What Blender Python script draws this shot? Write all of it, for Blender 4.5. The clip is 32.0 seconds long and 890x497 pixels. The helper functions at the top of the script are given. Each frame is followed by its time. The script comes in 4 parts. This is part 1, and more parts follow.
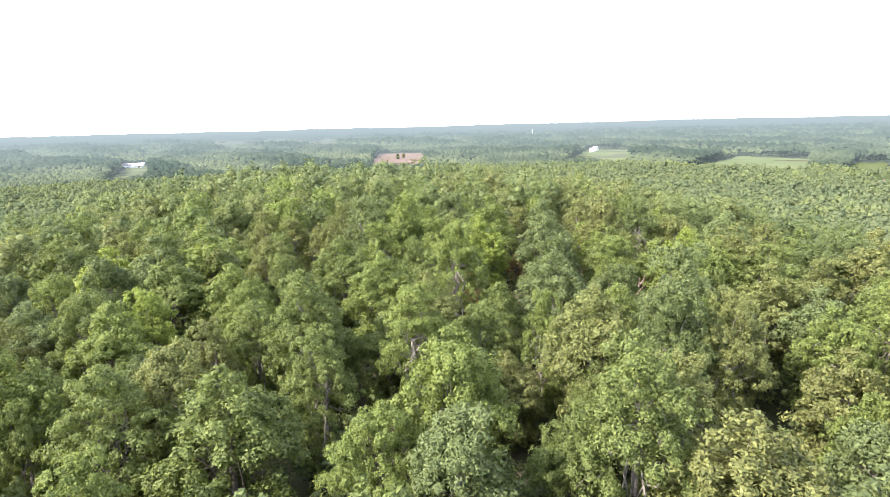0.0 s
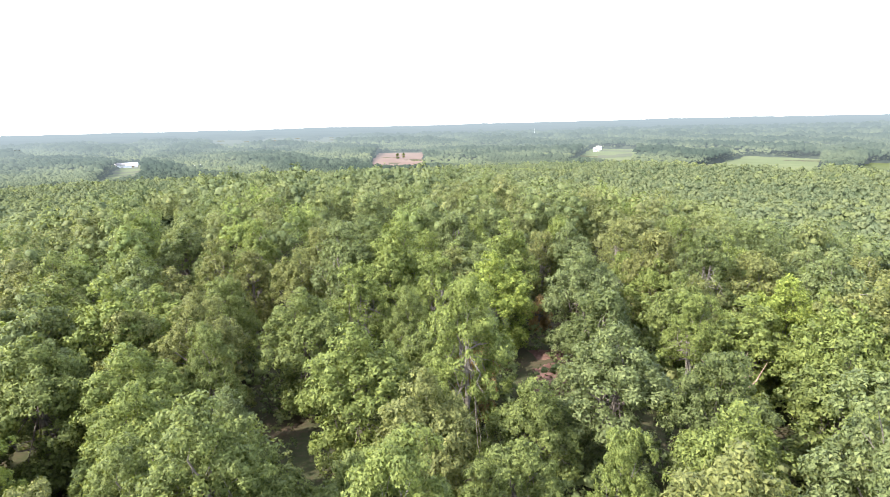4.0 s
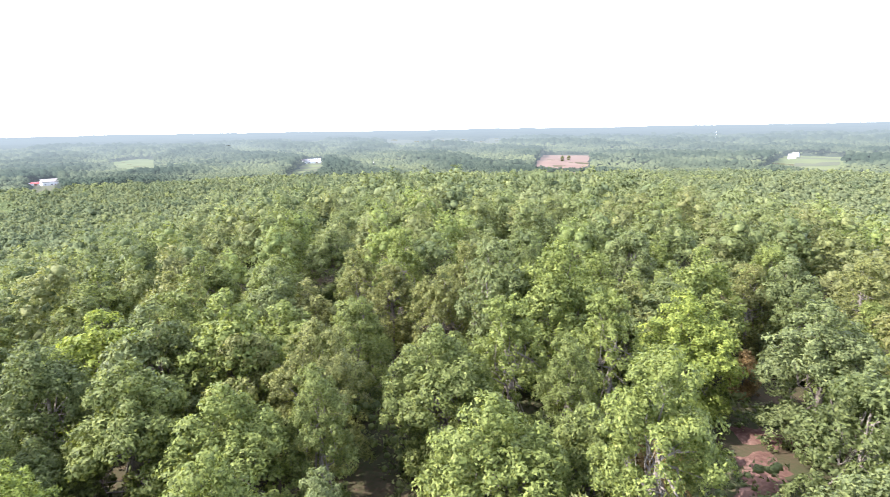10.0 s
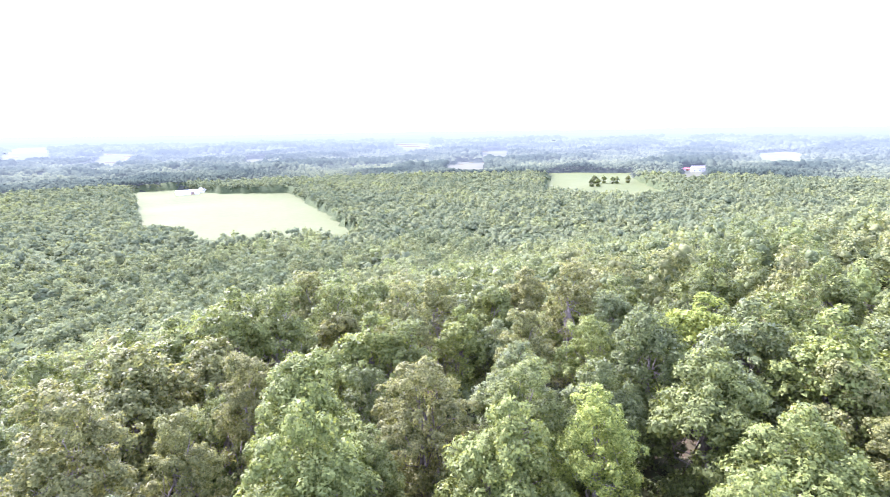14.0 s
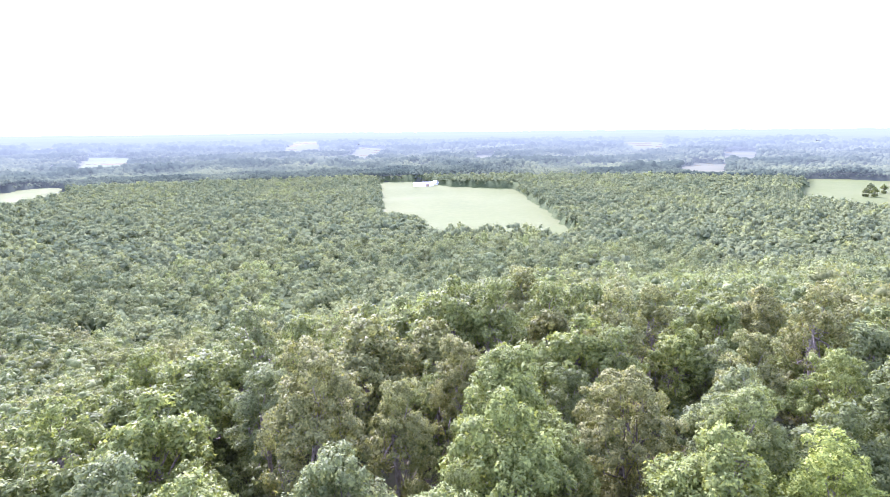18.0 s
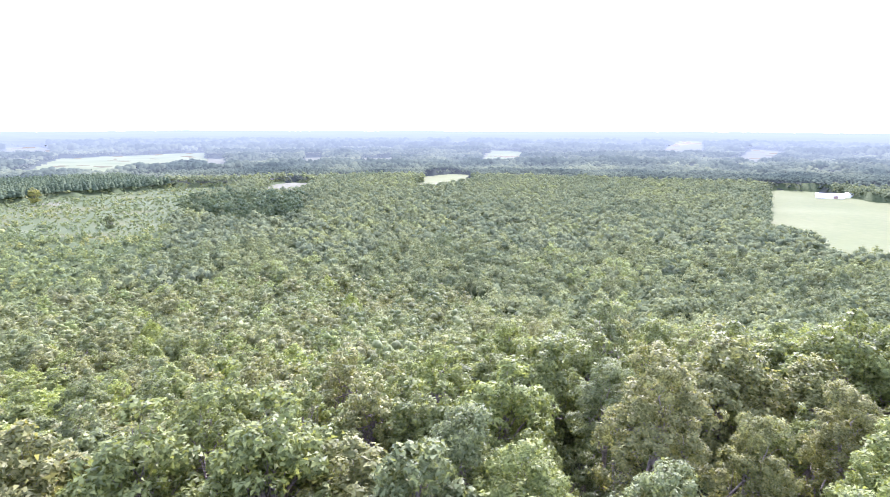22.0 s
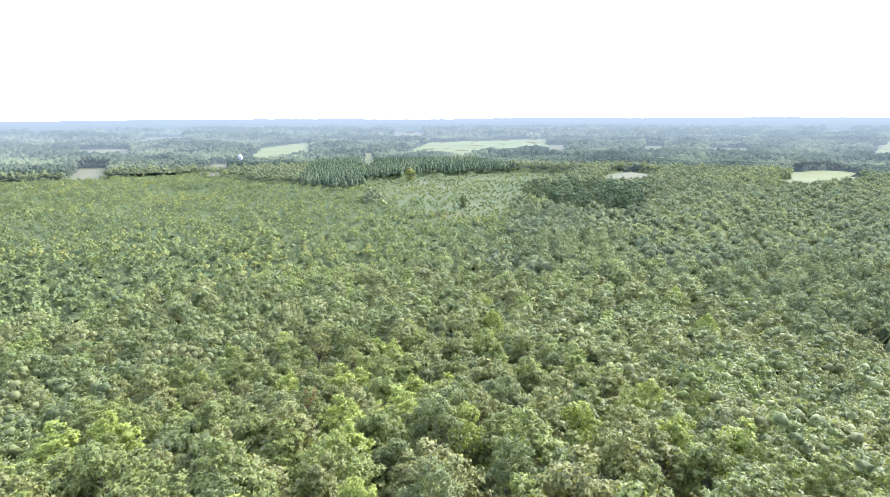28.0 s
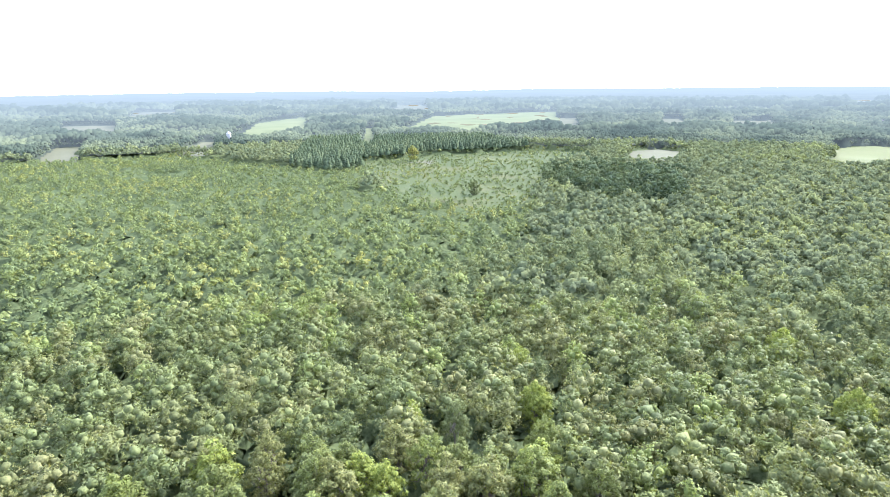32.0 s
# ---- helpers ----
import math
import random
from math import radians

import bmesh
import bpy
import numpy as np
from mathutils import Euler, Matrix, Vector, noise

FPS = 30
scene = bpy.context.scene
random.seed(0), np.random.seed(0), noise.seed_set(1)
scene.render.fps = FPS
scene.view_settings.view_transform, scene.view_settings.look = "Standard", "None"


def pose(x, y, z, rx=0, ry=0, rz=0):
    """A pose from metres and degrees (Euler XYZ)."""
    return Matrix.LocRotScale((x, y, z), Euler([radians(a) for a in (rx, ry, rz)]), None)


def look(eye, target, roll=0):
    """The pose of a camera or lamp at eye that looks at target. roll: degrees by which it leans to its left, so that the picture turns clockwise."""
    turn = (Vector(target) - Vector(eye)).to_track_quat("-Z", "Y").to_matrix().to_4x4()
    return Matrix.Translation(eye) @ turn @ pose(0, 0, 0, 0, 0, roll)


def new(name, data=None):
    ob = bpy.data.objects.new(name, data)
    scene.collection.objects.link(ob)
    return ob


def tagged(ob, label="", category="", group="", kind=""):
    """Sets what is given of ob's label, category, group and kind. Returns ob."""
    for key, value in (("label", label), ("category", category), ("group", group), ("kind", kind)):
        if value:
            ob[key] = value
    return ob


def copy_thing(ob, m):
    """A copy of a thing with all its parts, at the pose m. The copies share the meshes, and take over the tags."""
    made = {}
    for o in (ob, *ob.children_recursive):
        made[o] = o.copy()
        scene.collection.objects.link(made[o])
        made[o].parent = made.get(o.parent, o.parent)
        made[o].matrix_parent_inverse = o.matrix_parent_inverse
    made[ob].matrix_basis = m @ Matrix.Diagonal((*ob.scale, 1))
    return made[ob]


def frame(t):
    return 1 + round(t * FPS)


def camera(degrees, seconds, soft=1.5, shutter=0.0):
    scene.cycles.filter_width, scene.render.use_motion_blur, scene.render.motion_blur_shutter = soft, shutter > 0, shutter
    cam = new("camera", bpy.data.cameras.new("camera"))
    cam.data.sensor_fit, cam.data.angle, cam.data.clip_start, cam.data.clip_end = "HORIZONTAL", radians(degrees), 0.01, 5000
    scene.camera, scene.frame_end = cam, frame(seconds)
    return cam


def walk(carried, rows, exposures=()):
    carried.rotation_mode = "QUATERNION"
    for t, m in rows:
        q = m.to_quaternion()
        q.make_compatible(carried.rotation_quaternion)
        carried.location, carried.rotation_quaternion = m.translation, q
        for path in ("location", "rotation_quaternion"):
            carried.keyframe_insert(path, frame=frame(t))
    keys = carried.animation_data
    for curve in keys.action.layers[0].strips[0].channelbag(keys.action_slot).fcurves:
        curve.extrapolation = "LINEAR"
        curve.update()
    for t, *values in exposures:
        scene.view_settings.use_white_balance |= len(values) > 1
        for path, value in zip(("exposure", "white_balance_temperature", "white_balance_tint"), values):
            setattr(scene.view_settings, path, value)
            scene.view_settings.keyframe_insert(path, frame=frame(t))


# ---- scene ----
cam = camera(75.64, 32.0, soft=0.72, shutter=0.18)
PATH = [
    (0.0, pose(0.746, -29.033, 98.931, 77.589, 0, 0.000) @ pose(0, 0, 0, 0, 0, -1.500)),
    (0.5, pose(0.763, -26.725, 98.920, 77.591, 0, 0.048) @ pose(0, 0, 0, 0, 0, -1.500)),
    (1.0, pose(0.769, -24.220, 98.970, 77.573, 0, 0.044) @ pose(0, 0, 0, 0, 0, -1.500)),
    (1.5, pose(0.819, -21.567, 99.015, 77.540, 0, 0.070) @ pose(0, 0, 0, 0, 0, -1.500)),
    (2.0, pose(0.855, -18.666, 99.055, 77.519, 0, 0.084) @ pose(0, 0, 0, 0, 0, -1.500)),
    (2.5, pose(0.799, -16.035, 99.099, 77.495, 0, 0.061) @ pose(0, 0, 0, 0, 0, -1.500)),
    (3.0, pose(0.673, -13.357, 99.040, 77.570, 0, 0.006) @ pose(0, 0, 0, 0, 0, -1.500)),
    (3.5, pose(0.621, -11.340, 99.176, 77.511, 0, 0.062) @ pose(0, 0, 0, 0, 0, -1.492)),
    (5.5, pose(0.227, -5.324, 99.887, 77.417, 0, 0.022) @ pose(0, 0, 0, 0, 0, -1.458)),
    (6.0, pose(0.096, -3.326, 99.945, 77.484, 0, -0.080) @ pose(0, 0, 0, 0, 0, -1.450)),
    (6.5, pose(0.102, -1.485, 100.038, 77.421, 0, -0.054) @ pose(0, 0, 0, 0, 0, -1.425)),
    (7.0, pose(-0.000, 0.000, 100.000, 77.487, 0, -0.002) @ pose(0, 0, 0, 0, 0, -1.400)),
    (7.5, pose(-0.143, 0.631, 99.816, 77.492, 0, 0.091) @ pose(0, 0, 0, 0, 0, -1.350)),
    (8.0, pose(-0.254, 0.894, 99.615, 77.509, 0, 0.664) @ pose(0, 0, 0, 0, 0, -1.300)),
    (8.5, pose(-0.465, 0.793, 99.488, 77.550, 0, 0.571) @ pose(0, 0, 0, 0, 0, -1.225)),
    (9.0, pose(-0.689, 0.717, 99.420, 77.639, 0, 3.886) @ pose(0, 0, 0, 0, 0, -1.150)),
    (9.5, pose(-0.742, 0.665, 99.299, 77.802, 0, 9.178) @ pose(0, 0, 0, 0, 0, -1.100)),
    (10.0, pose(-0.738, 0.708, 99.184, 77.949, 0, 16.086) @ pose(0, 0, 0, 0, 0, -1.050)),
    (10.5, pose(-0.728, 0.759, 99.123, 78.082, 0, 24.023) @ pose(0, 0, 0, 0, 0, -1.000)),
    (11.0, pose(-0.695, 0.734, 99.125, 78.148, 0, 31.213) @ pose(0, 0, 0, 0, 0, -0.950)),
    (11.5, pose(-0.688, 0.812, 99.124, 78.128, 0, 38.148) @ pose(0, 0, 0, 0, 0, -0.925)),
    (12.0, pose(-0.578, 0.848, 99.153, 78.189, 0, 45.132) @ pose(0, 0, 0, 0, 0, -0.900)),
    (12.5, pose(-0.552, 0.821, 99.275, 78.083, 0, 52.858) @ pose(0, 0, 0, 0, 0, -0.850)),
    (13.0, pose(-0.497, 0.796, 99.305, 78.106, 0, 60.361) @ pose(0, 0, 0, 0, 0, -0.800)),
    (13.5, pose(-0.493, 0.875, 99.350, 78.028, 0, 67.691) @ pose(0, 0, 0, 0, 0, -0.775)),
    (14.0, pose(-0.432, 0.953, 99.333, 78.118, 0, 74.315) @ pose(0, 0, 0, 0, 0, -0.750)),
    (14.5, pose(-0.397, 0.995, 99.391, 77.960, 0, 80.370) @ pose(0, 0, 0, 0, 0, -0.700)),
    (15.0, pose(-0.198, 1.024, 99.372, 78.153, 0, 85.274) @ pose(0, 0, 0, 0, 0, -0.650)),
    (15.5, pose(-0.093, 0.999, 99.480, 77.973, 0, 89.039) @ pose(0, 0, 0, 0, 0, -0.633)),
    (17.5, pose(0.281, 1.091, 99.561, 78.133, 0, 96.105) @ pose(0, 0, 0, 0, 0, -0.567)),
    (18.0, pose(0.296, 1.081, 99.580, 78.126, 0, 96.344) @ pose(0, 0, 0, 0, 0, -0.550)),
    (18.5, pose(0.287, 1.072, 99.588, 78.060, 0, 96.583) @ pose(0, 0, 0, 0, 0, -0.500)),
    (19.0, pose(0.270, 1.032, 99.567, 78.085, 0, 96.760) @ pose(0, 0, 0, 0, 0, -0.450)),
    (19.5, pose(0.261, 1.011, 99.545, 78.070, 0, 99.325) @ pose(0, 0, 0, 0, 0, -0.400)),
    (20.0, pose(0.210, 0.984, 99.493, 78.127, 0, 104.003) @ pose(0, 0, 0, 0, 0, -0.350)),
    (20.5, pose(0.287, 1.081, 99.522, 78.162, 0, 111.383) @ pose(0, 0, 0, 0, 0, -0.225)),
    (21.0, pose(0.287, 1.103, 99.545, 78.154, 0, 118.958) @ pose(0, 0, 0, 0, 0, -0.100)),
    (21.5, pose(0.182, 1.020, 99.476, 78.154, 0, 125.910) @ pose(0, 0, 0, 0, 0, 0.025)),
    (22.0, pose(0.146, 0.994, 99.437, 78.103, 0, 132.364) @ pose(0, 0, 0, 0, 0, 0.150)),
    (22.5, pose(0.028, 0.905, 99.360, 77.974, 0, 138.966) @ pose(0, 0, 0, 0, 0, 0.125)),
    (23.0, pose(0.015, 0.923, 99.384, 77.832, 0, 145.988) @ pose(0, 0, 0, 0, 0, 0.100)),
    (23.5, pose(-0.001, 0.927, 99.402, 77.674, 0, 153.385) @ pose(0, 0, 0, 0, 0, 0.000)),
    (24.0, pose(-0.079, 0.868, 99.369, 77.544, 0, 160.634) @ pose(0, 0, 0, 0, 0, -0.100)),
    (24.5, pose(-0.143, 0.832, 99.356, 77.394, 0, 167.206) @ pose(0, 0, 0, 0, 0, -0.200)),
    (26.5, pose(0.167, -1.432, 99.058, 77.000, 0, 162.399) @ pose(0, 0, 0, 0, 0, 0.200)),
    (27.0, pose(-0.641, -5.358, 99.143, 76.949, 0, 162.485) @ pose(0, 0, 0, 0, 0, 0.200)),
    (27.5, pose(-1.677, -10.762, 99.294, 76.782, 0, 163.874) @ pose(0, 0, 0, 0, 0, 0.050)),
    (28.0, pose(-3.431, -16.922, 99.580, 76.885, 0, 164.608) @ pose(0, 0, 0, 0, 0, -0.250)),
    (28.5, pose(-4.663, -23.092, 99.460, 74.361, 0, 164.821) @ pose(0, 0, 0, 0, 0, -0.400)),
    (29.0, pose(-5.975, -28.940, 99.535, 74.325, 0, 165.061) @ pose(0, 0, 0, 0, 0, -0.420)),
    (29.5, pose(-7.333, -34.556, 99.558, 74.319, 0, 165.240) @ pose(0, 0, 0, 0, 0, -0.500)),
    (30.0, pose(-8.693, -40.478, 99.600, 74.340, 0, 165.240) @ pose(0, 0, 0, 0, 0, -0.550)),
    (30.5, pose(-9.703, -46.304, 99.647, 74.313, 0, 165.182) @ pose(0, 0, 0, 0, 0, -0.565)),
    (31.0, pose(-11.151, -52.722, 99.594, 74.285, 0, 165.139) @ pose(0, 0, 0, 0, 0, -0.580)),
    (31.5, pose(-12.421, -58.384, 99.856, 74.239, 0, 165.064) @ pose(0, 0, 0, 0, 0, -0.590)),
    (32.0, pose(-14.015, -64.366, 99.889, 74.232, 0, 165.032) @ pose(0, 0, 0, 0, 0, -0.600)),
]
walk(cam, PATH, exposures=[(0.0, 2.12, 6400, 13), (9.0, 2.17, 6280, 16), (10.8, 2.36, 6120, 21), (12.0, 2.30, 5980, 25), (13.5, 2.9, 5600, 36), (15.0, 2.97, 5500, 40), (18.5, 2.72, 5470, 40), (20.5, 2.79, 5490, 40),
                           (24.0, 2.42, 5660, 31), (28.0, 2.36, 5720, 20), (32.0, 2.48, 5770, 18)])

# ---- light ----
SUN_HEADING, SUN_HEIGHT = 118.0, 40.0          # degrees to the left of north, degrees above the horizon
sun_way = Vector((-math.sin(radians(SUN_HEADING)) * math.cos(radians(SUN_HEIGHT)),
                  math.cos(radians(SUN_HEADING)) * math.cos(radians(SUN_HEIGHT)), math.sin(radians(SUN_HEIGHT))))
lamp = bpy.data.lights.new("sun", "SUN")
lamp.energy, lamp.angle, lamp.color = 4.0, radians(0.53), (1.0, 0.955, 0.87)
sun = new("sun", lamp)
sun.matrix_world = look(tuple(sun_way * 300), (0, 0, 0))

world = bpy.data.worlds.new("sky")
scene.world = world
world.use_nodes = True
wn = world.node_tree
sky = wn.nodes.new("ShaderNodeTexSky")
sky.sky_type, sky.sun_disc = "NISHITA", False
sky.sun_elevation, sky.sun_rotation = radians(SUN_HEIGHT), radians(-SUN_HEADING)
sky.air_density, sky.dust_density, sky.ozone_density = 1.0, 1.0, 1.0
haze = wn.nodes.new("ShaderNodeMix")                    # bright summer haze over the whole sky
haze.data_type, haze.blend_type = "RGBA", "ADD"
haze.inputs[0].default_value = 1.0
haze.inputs[7].default_value = (2.9, 2.9, 2.9, 1)
wn.links.new(sky.outputs[0], haze.inputs[6])
wn.links.new(haze.outputs[2], wn.nodes["Background"].inputs[0])
wn.nodes["Background"].inputs[1].default_value = 0.15


# ---- the lie of the land ----
SPINE = ((2.0, -4.0), (-4.0, 50.0), (-24.0, 112.0))     # the hill's crest, south to north
TOP, PLAIN = 76.0, 40.0                                 # heights of the hill's ground and of the plain


def crest_distance(x, y):
    best = None
    for (ax, ay), (bx, by) in zip(SPINE, SPINE[1:]):
        ux, uy = bx - ax, by - ay
        k = np.clip(((x - ax) * ux + (y - ay) * uy) / (ux * ux + uy * uy), 0, 1)
        d = np.hypot(x - ax - k * ux, y - ay - k * uy)
        best = d if best is None else np.minimum(best, d)
    return best


def swell(x, y, size, seed):
    """Soft rolling noise from a few waves."""
    r = np.random.RandomState(seed)
    out = 0.0
    for _ in range(5):
        a, p, s = r.uniform(0, 2 * math.pi), r.uniform(0, 2 * math.pi), size * r.uniform(0.7, 1.6)
        out = out + np.sin((x * math.cos(a) + y * math.sin(a)) * 2 * math.pi / s + p)
    return out / 3.0


def land(x, y):
    x, y = np.asarray(x, float), np.asarray(y, float)
    d = np.maximum(crest_distance(x, y) - 24.0, 0.0)
    south = np.clip((-y - 2.0) / 45.0, 0, 1)                # the south side falls off at once, the rest holds its height and then drops
    hill = south * np.exp(-(crest_distance(x, y) / 90.0) ** 2) + (1 - south) * np.exp(-(d / 100.0) ** 2)
    r = np.hypot(x, y)
    far = np.clip((r - 500.0) / 4400.0, 0, 1)
    return PLAIN + (TOP - PLAIN) * hill + swell(x, y, 90, 3) * 0.7 * (1 - hill) + swell(x, y, 420, 5) * 2.2 * np.clip((r - 250) / 300, 0, 1) \
        + 24.0 * far ** 1.15 + swell(x, y, 1900, 8) * 5.0 * far


# ---- materials ----
def material(name):
    m = bpy.data.materials.new(name)
    m.use_nodes = True
    t = m.node_tree
    return m, t, t.nodes["Principled BSDF"]


def node(t, kind, **inputs):
    n = t.nodes.new(kind)
    for key, value in inputs.items():
        n.inputs[key.replace("_", " ")].default_value = value
    return n


def ramp(t, source, stops):
    r = t.nodes.new("ShaderNodeValToRGB")
    while len(r.color_ramp.elements) < len(stops):
        r.color_ramp.elements.new(0.5)
    for e, (p, c) in zip(r.color_ramp.elements, stops):
        e.position, e.color = p, (*c, 1)
    t.links.new(source, r.inputs[0])
    return r.outputs[0]


def mixed(t, fac, a, b, mode="MIX"):
    m = t.nodes.new("ShaderNodeMix")
    m.data_type, m.blend_type = "RGBA", mode
    for socket, value in ((m.inputs[0], fac), (m.inputs[6], a), (m.inputs[7], b)):
        if isinstance(value, bpy.types.NodeSocket):
            t.links.new(value, socket)
        elif isinstance(value, tuple):
            socket.default_value = (*value, 1)
        else:
            socket.default_value = value
    return m.outputs[2]


def noise_of(t, scale, detail=4.0, coords="Object"):
    c = t.nodes.new("ShaderNodeTexCoord")
    n = node(t, "ShaderNodeTexNoise", Scale=scale, Detail=detail)
    t.links.new(c.outputs[coords], n.inputs[0])
    return n.outputs[0]


def bump(t, p, height, strength, distance):
    b = node(t, "ShaderNodeBump", Strength=strength, Distance=distance)
    t.links.new(height, b.inputs["Height"])
    t.links.new(b.outputs[0], p.inputs["Normal"])


OAK = [(0.0, (0.080, 0.100, 0.040)), (0.22, (0.098, 0.120, 0.047)), (0.45, (0.111, 0.131, 0.050)), (0.62, (0.122, 0.135, 0.053)),
       (0.80, (0.128, 0.134, 0.055)), (0.95, (0.112, 0.140, 0.047)), (1.0, (0.130, 0.160, 0.047))]
# slope and plain leaves greyer and bluer than OAK: haze put into the colour
SLOPE = [(0.0, (0.084, 0.104, 0.050)), (0.3, (0.101, 0.121, 0.056)), (0.6, (0.114, 0.130, 0.060)), (0.9, (0.119, 0.138, 0.058)), (1.0, (0.132, 0.156, 0.056))]
HAZY_PLAINS = [(0.0, (0.078, 0.096, 0.053)), (0.3, (0.090, 0.107, 0.057)), (0.6, (0.100, 0.116, 0.060)), (0.9, (0.109, 0.124, 0.060)), (1.0, (0.120, 0.137, 0.058))]
# leaf colour of the added sheet between crowns, darker than theirs
FILLER = [(0.0, (0.046, 0.062, 0.030)), (1.0, (0.070, 0.088, 0.038))]
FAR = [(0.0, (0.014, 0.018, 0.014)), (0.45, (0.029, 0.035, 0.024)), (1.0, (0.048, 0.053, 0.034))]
PINE = [(0.0, (0.040, 0.058, 0.032)), (0.5, (0.054, 0.074, 0.038)), (1.0, (0.070, 0.090, 0.044))]
YOUNG = [(0.0, (0.086, 0.110, 0.050)), (0.5, (0.106, 0.130, 0.052)), (0.85, (0.126, 0.148, 0.052)), (1.0, (0.158, 0.166, 0.056))]


def leaf_material(name, stops=None, through_light=0.35, gloss=0.3, rough=0.55, haze_sheen=0.0, grain=0.0, vary=1.0):
    """Leaves: colour by tree, small differences leaf by leaf, some light let through."""
    m, t, p = material(name)
    if stops:
        a = t.nodes.new("ShaderNodeAttribute")
        a.attribute_name = "tint"
        base = ramp(t, a.outputs["Fac"], stops)
    else:
        base = t.nodes.new("ShaderNodeObjectInfo").outputs["Color"]
    island = t.nodes.new("ShaderNodeNewGeometry").outputs["Random Per Island"]
    shade = ramp(t, island, [(p, tuple(1 + (c - 1) * vary for c in s)) for p, s in
                            ((0.0, (0.5, 0.54, 0.5)), (0.5, (0.96, 0.97, 0.95)), (0.88, (1.25, 1.23, 1.18)), (1.0, (1.5, 1.42, 1.35)))])
    colour = mixed(t, 1.0, base, shade, "MULTIPLY")
    if grain:                                               # leaves too small to build: light and dark flecks, and relief
        n = noise_of(t, grain, 3.0)
        colour = mixed(t, 1.0, colour, ramp(t, n, [(0.32, (0.72, 0.74, 0.72)), (0.5, (1.0, 1.0, 1.0)), (0.68, (1.24, 1.22, 1.18))]), "MULTIPLY")
        bump(t, p, n, 0.8, 0.45 / grain)
    t.links.new(colour, p.inputs["Base Color"])
    p.inputs["Roughness"].default_value = rough
    p.inputs["Specular IOR Level"].default_value = gloss
    # bluish sheen that pales the leaves in place of haze
    p.inputs["Sheen Weight"].default_value = haze_sheen
    p.inputs["Sheen Roughness"].default_value = 0.5
    p.inputs["Sheen Tint"].default_value = (0.85, 0.93, 1.0, 1)
    tr = t.nodes.new("ShaderNodeBsdfTranslucent")
    t.links.new(mixed(t, 1.0, colour, (1.4, 1.35, 0.8), "MULTIPLY"), tr.inputs[0])
    mx = node(t, "ShaderNodeMixShader", Fac=through_light)
    t.links.new(p.outputs[0], mx.inputs[1])
    t.links.new(tr.outputs[0], mx.inputs[2])
    t.links.new(mx.outputs[0], t.nodes["Material Output"].inputs[0])
    return m


oak_leaves = leaf_material("oak_leaves", through_light=0.36, gloss=0.13, rough=0.58)
wood_leaves = leaf_material("wood_leaves", OAK, through_light=0.36, gloss=0.12, rough=0.65, grain=2.6, vary=0.6)
slope_leaves = leaf_material("slope_leaves", SLOPE, through_light=0.3, gloss=0.05, rough=0.9, grain=1.5, vary=0.3)
hazy_plain_leaves = leaf_material("hazy_plain_leaves", HAZY_PLAINS, through_light=0.28, gloss=0.0, rough=1.0, grain=0.8, vary=0.18)
filler_leaves = leaf_material("filler_leaves", FILLER, through_light=0.35, gloss=0.03, rough=0.9, grain=1.2, vary=0.5)
pine_needles = leaf_material("pine_needles", PINE, through_light=0.3, gloss=0.03, rough=0.9, haze_sheen=0.02, grain=0.8, vary=0.4)
young_leaves = leaf_material("young_leaves", YOUNG, through_light=0.27, gloss=0.04, rough=0.9, grain=1.5, vary=0.3)


HAZE_FROM, HAZE_DEPTH = 600.0, 1150.0        # where the painted haze begins to tell, and over what distance it thickens


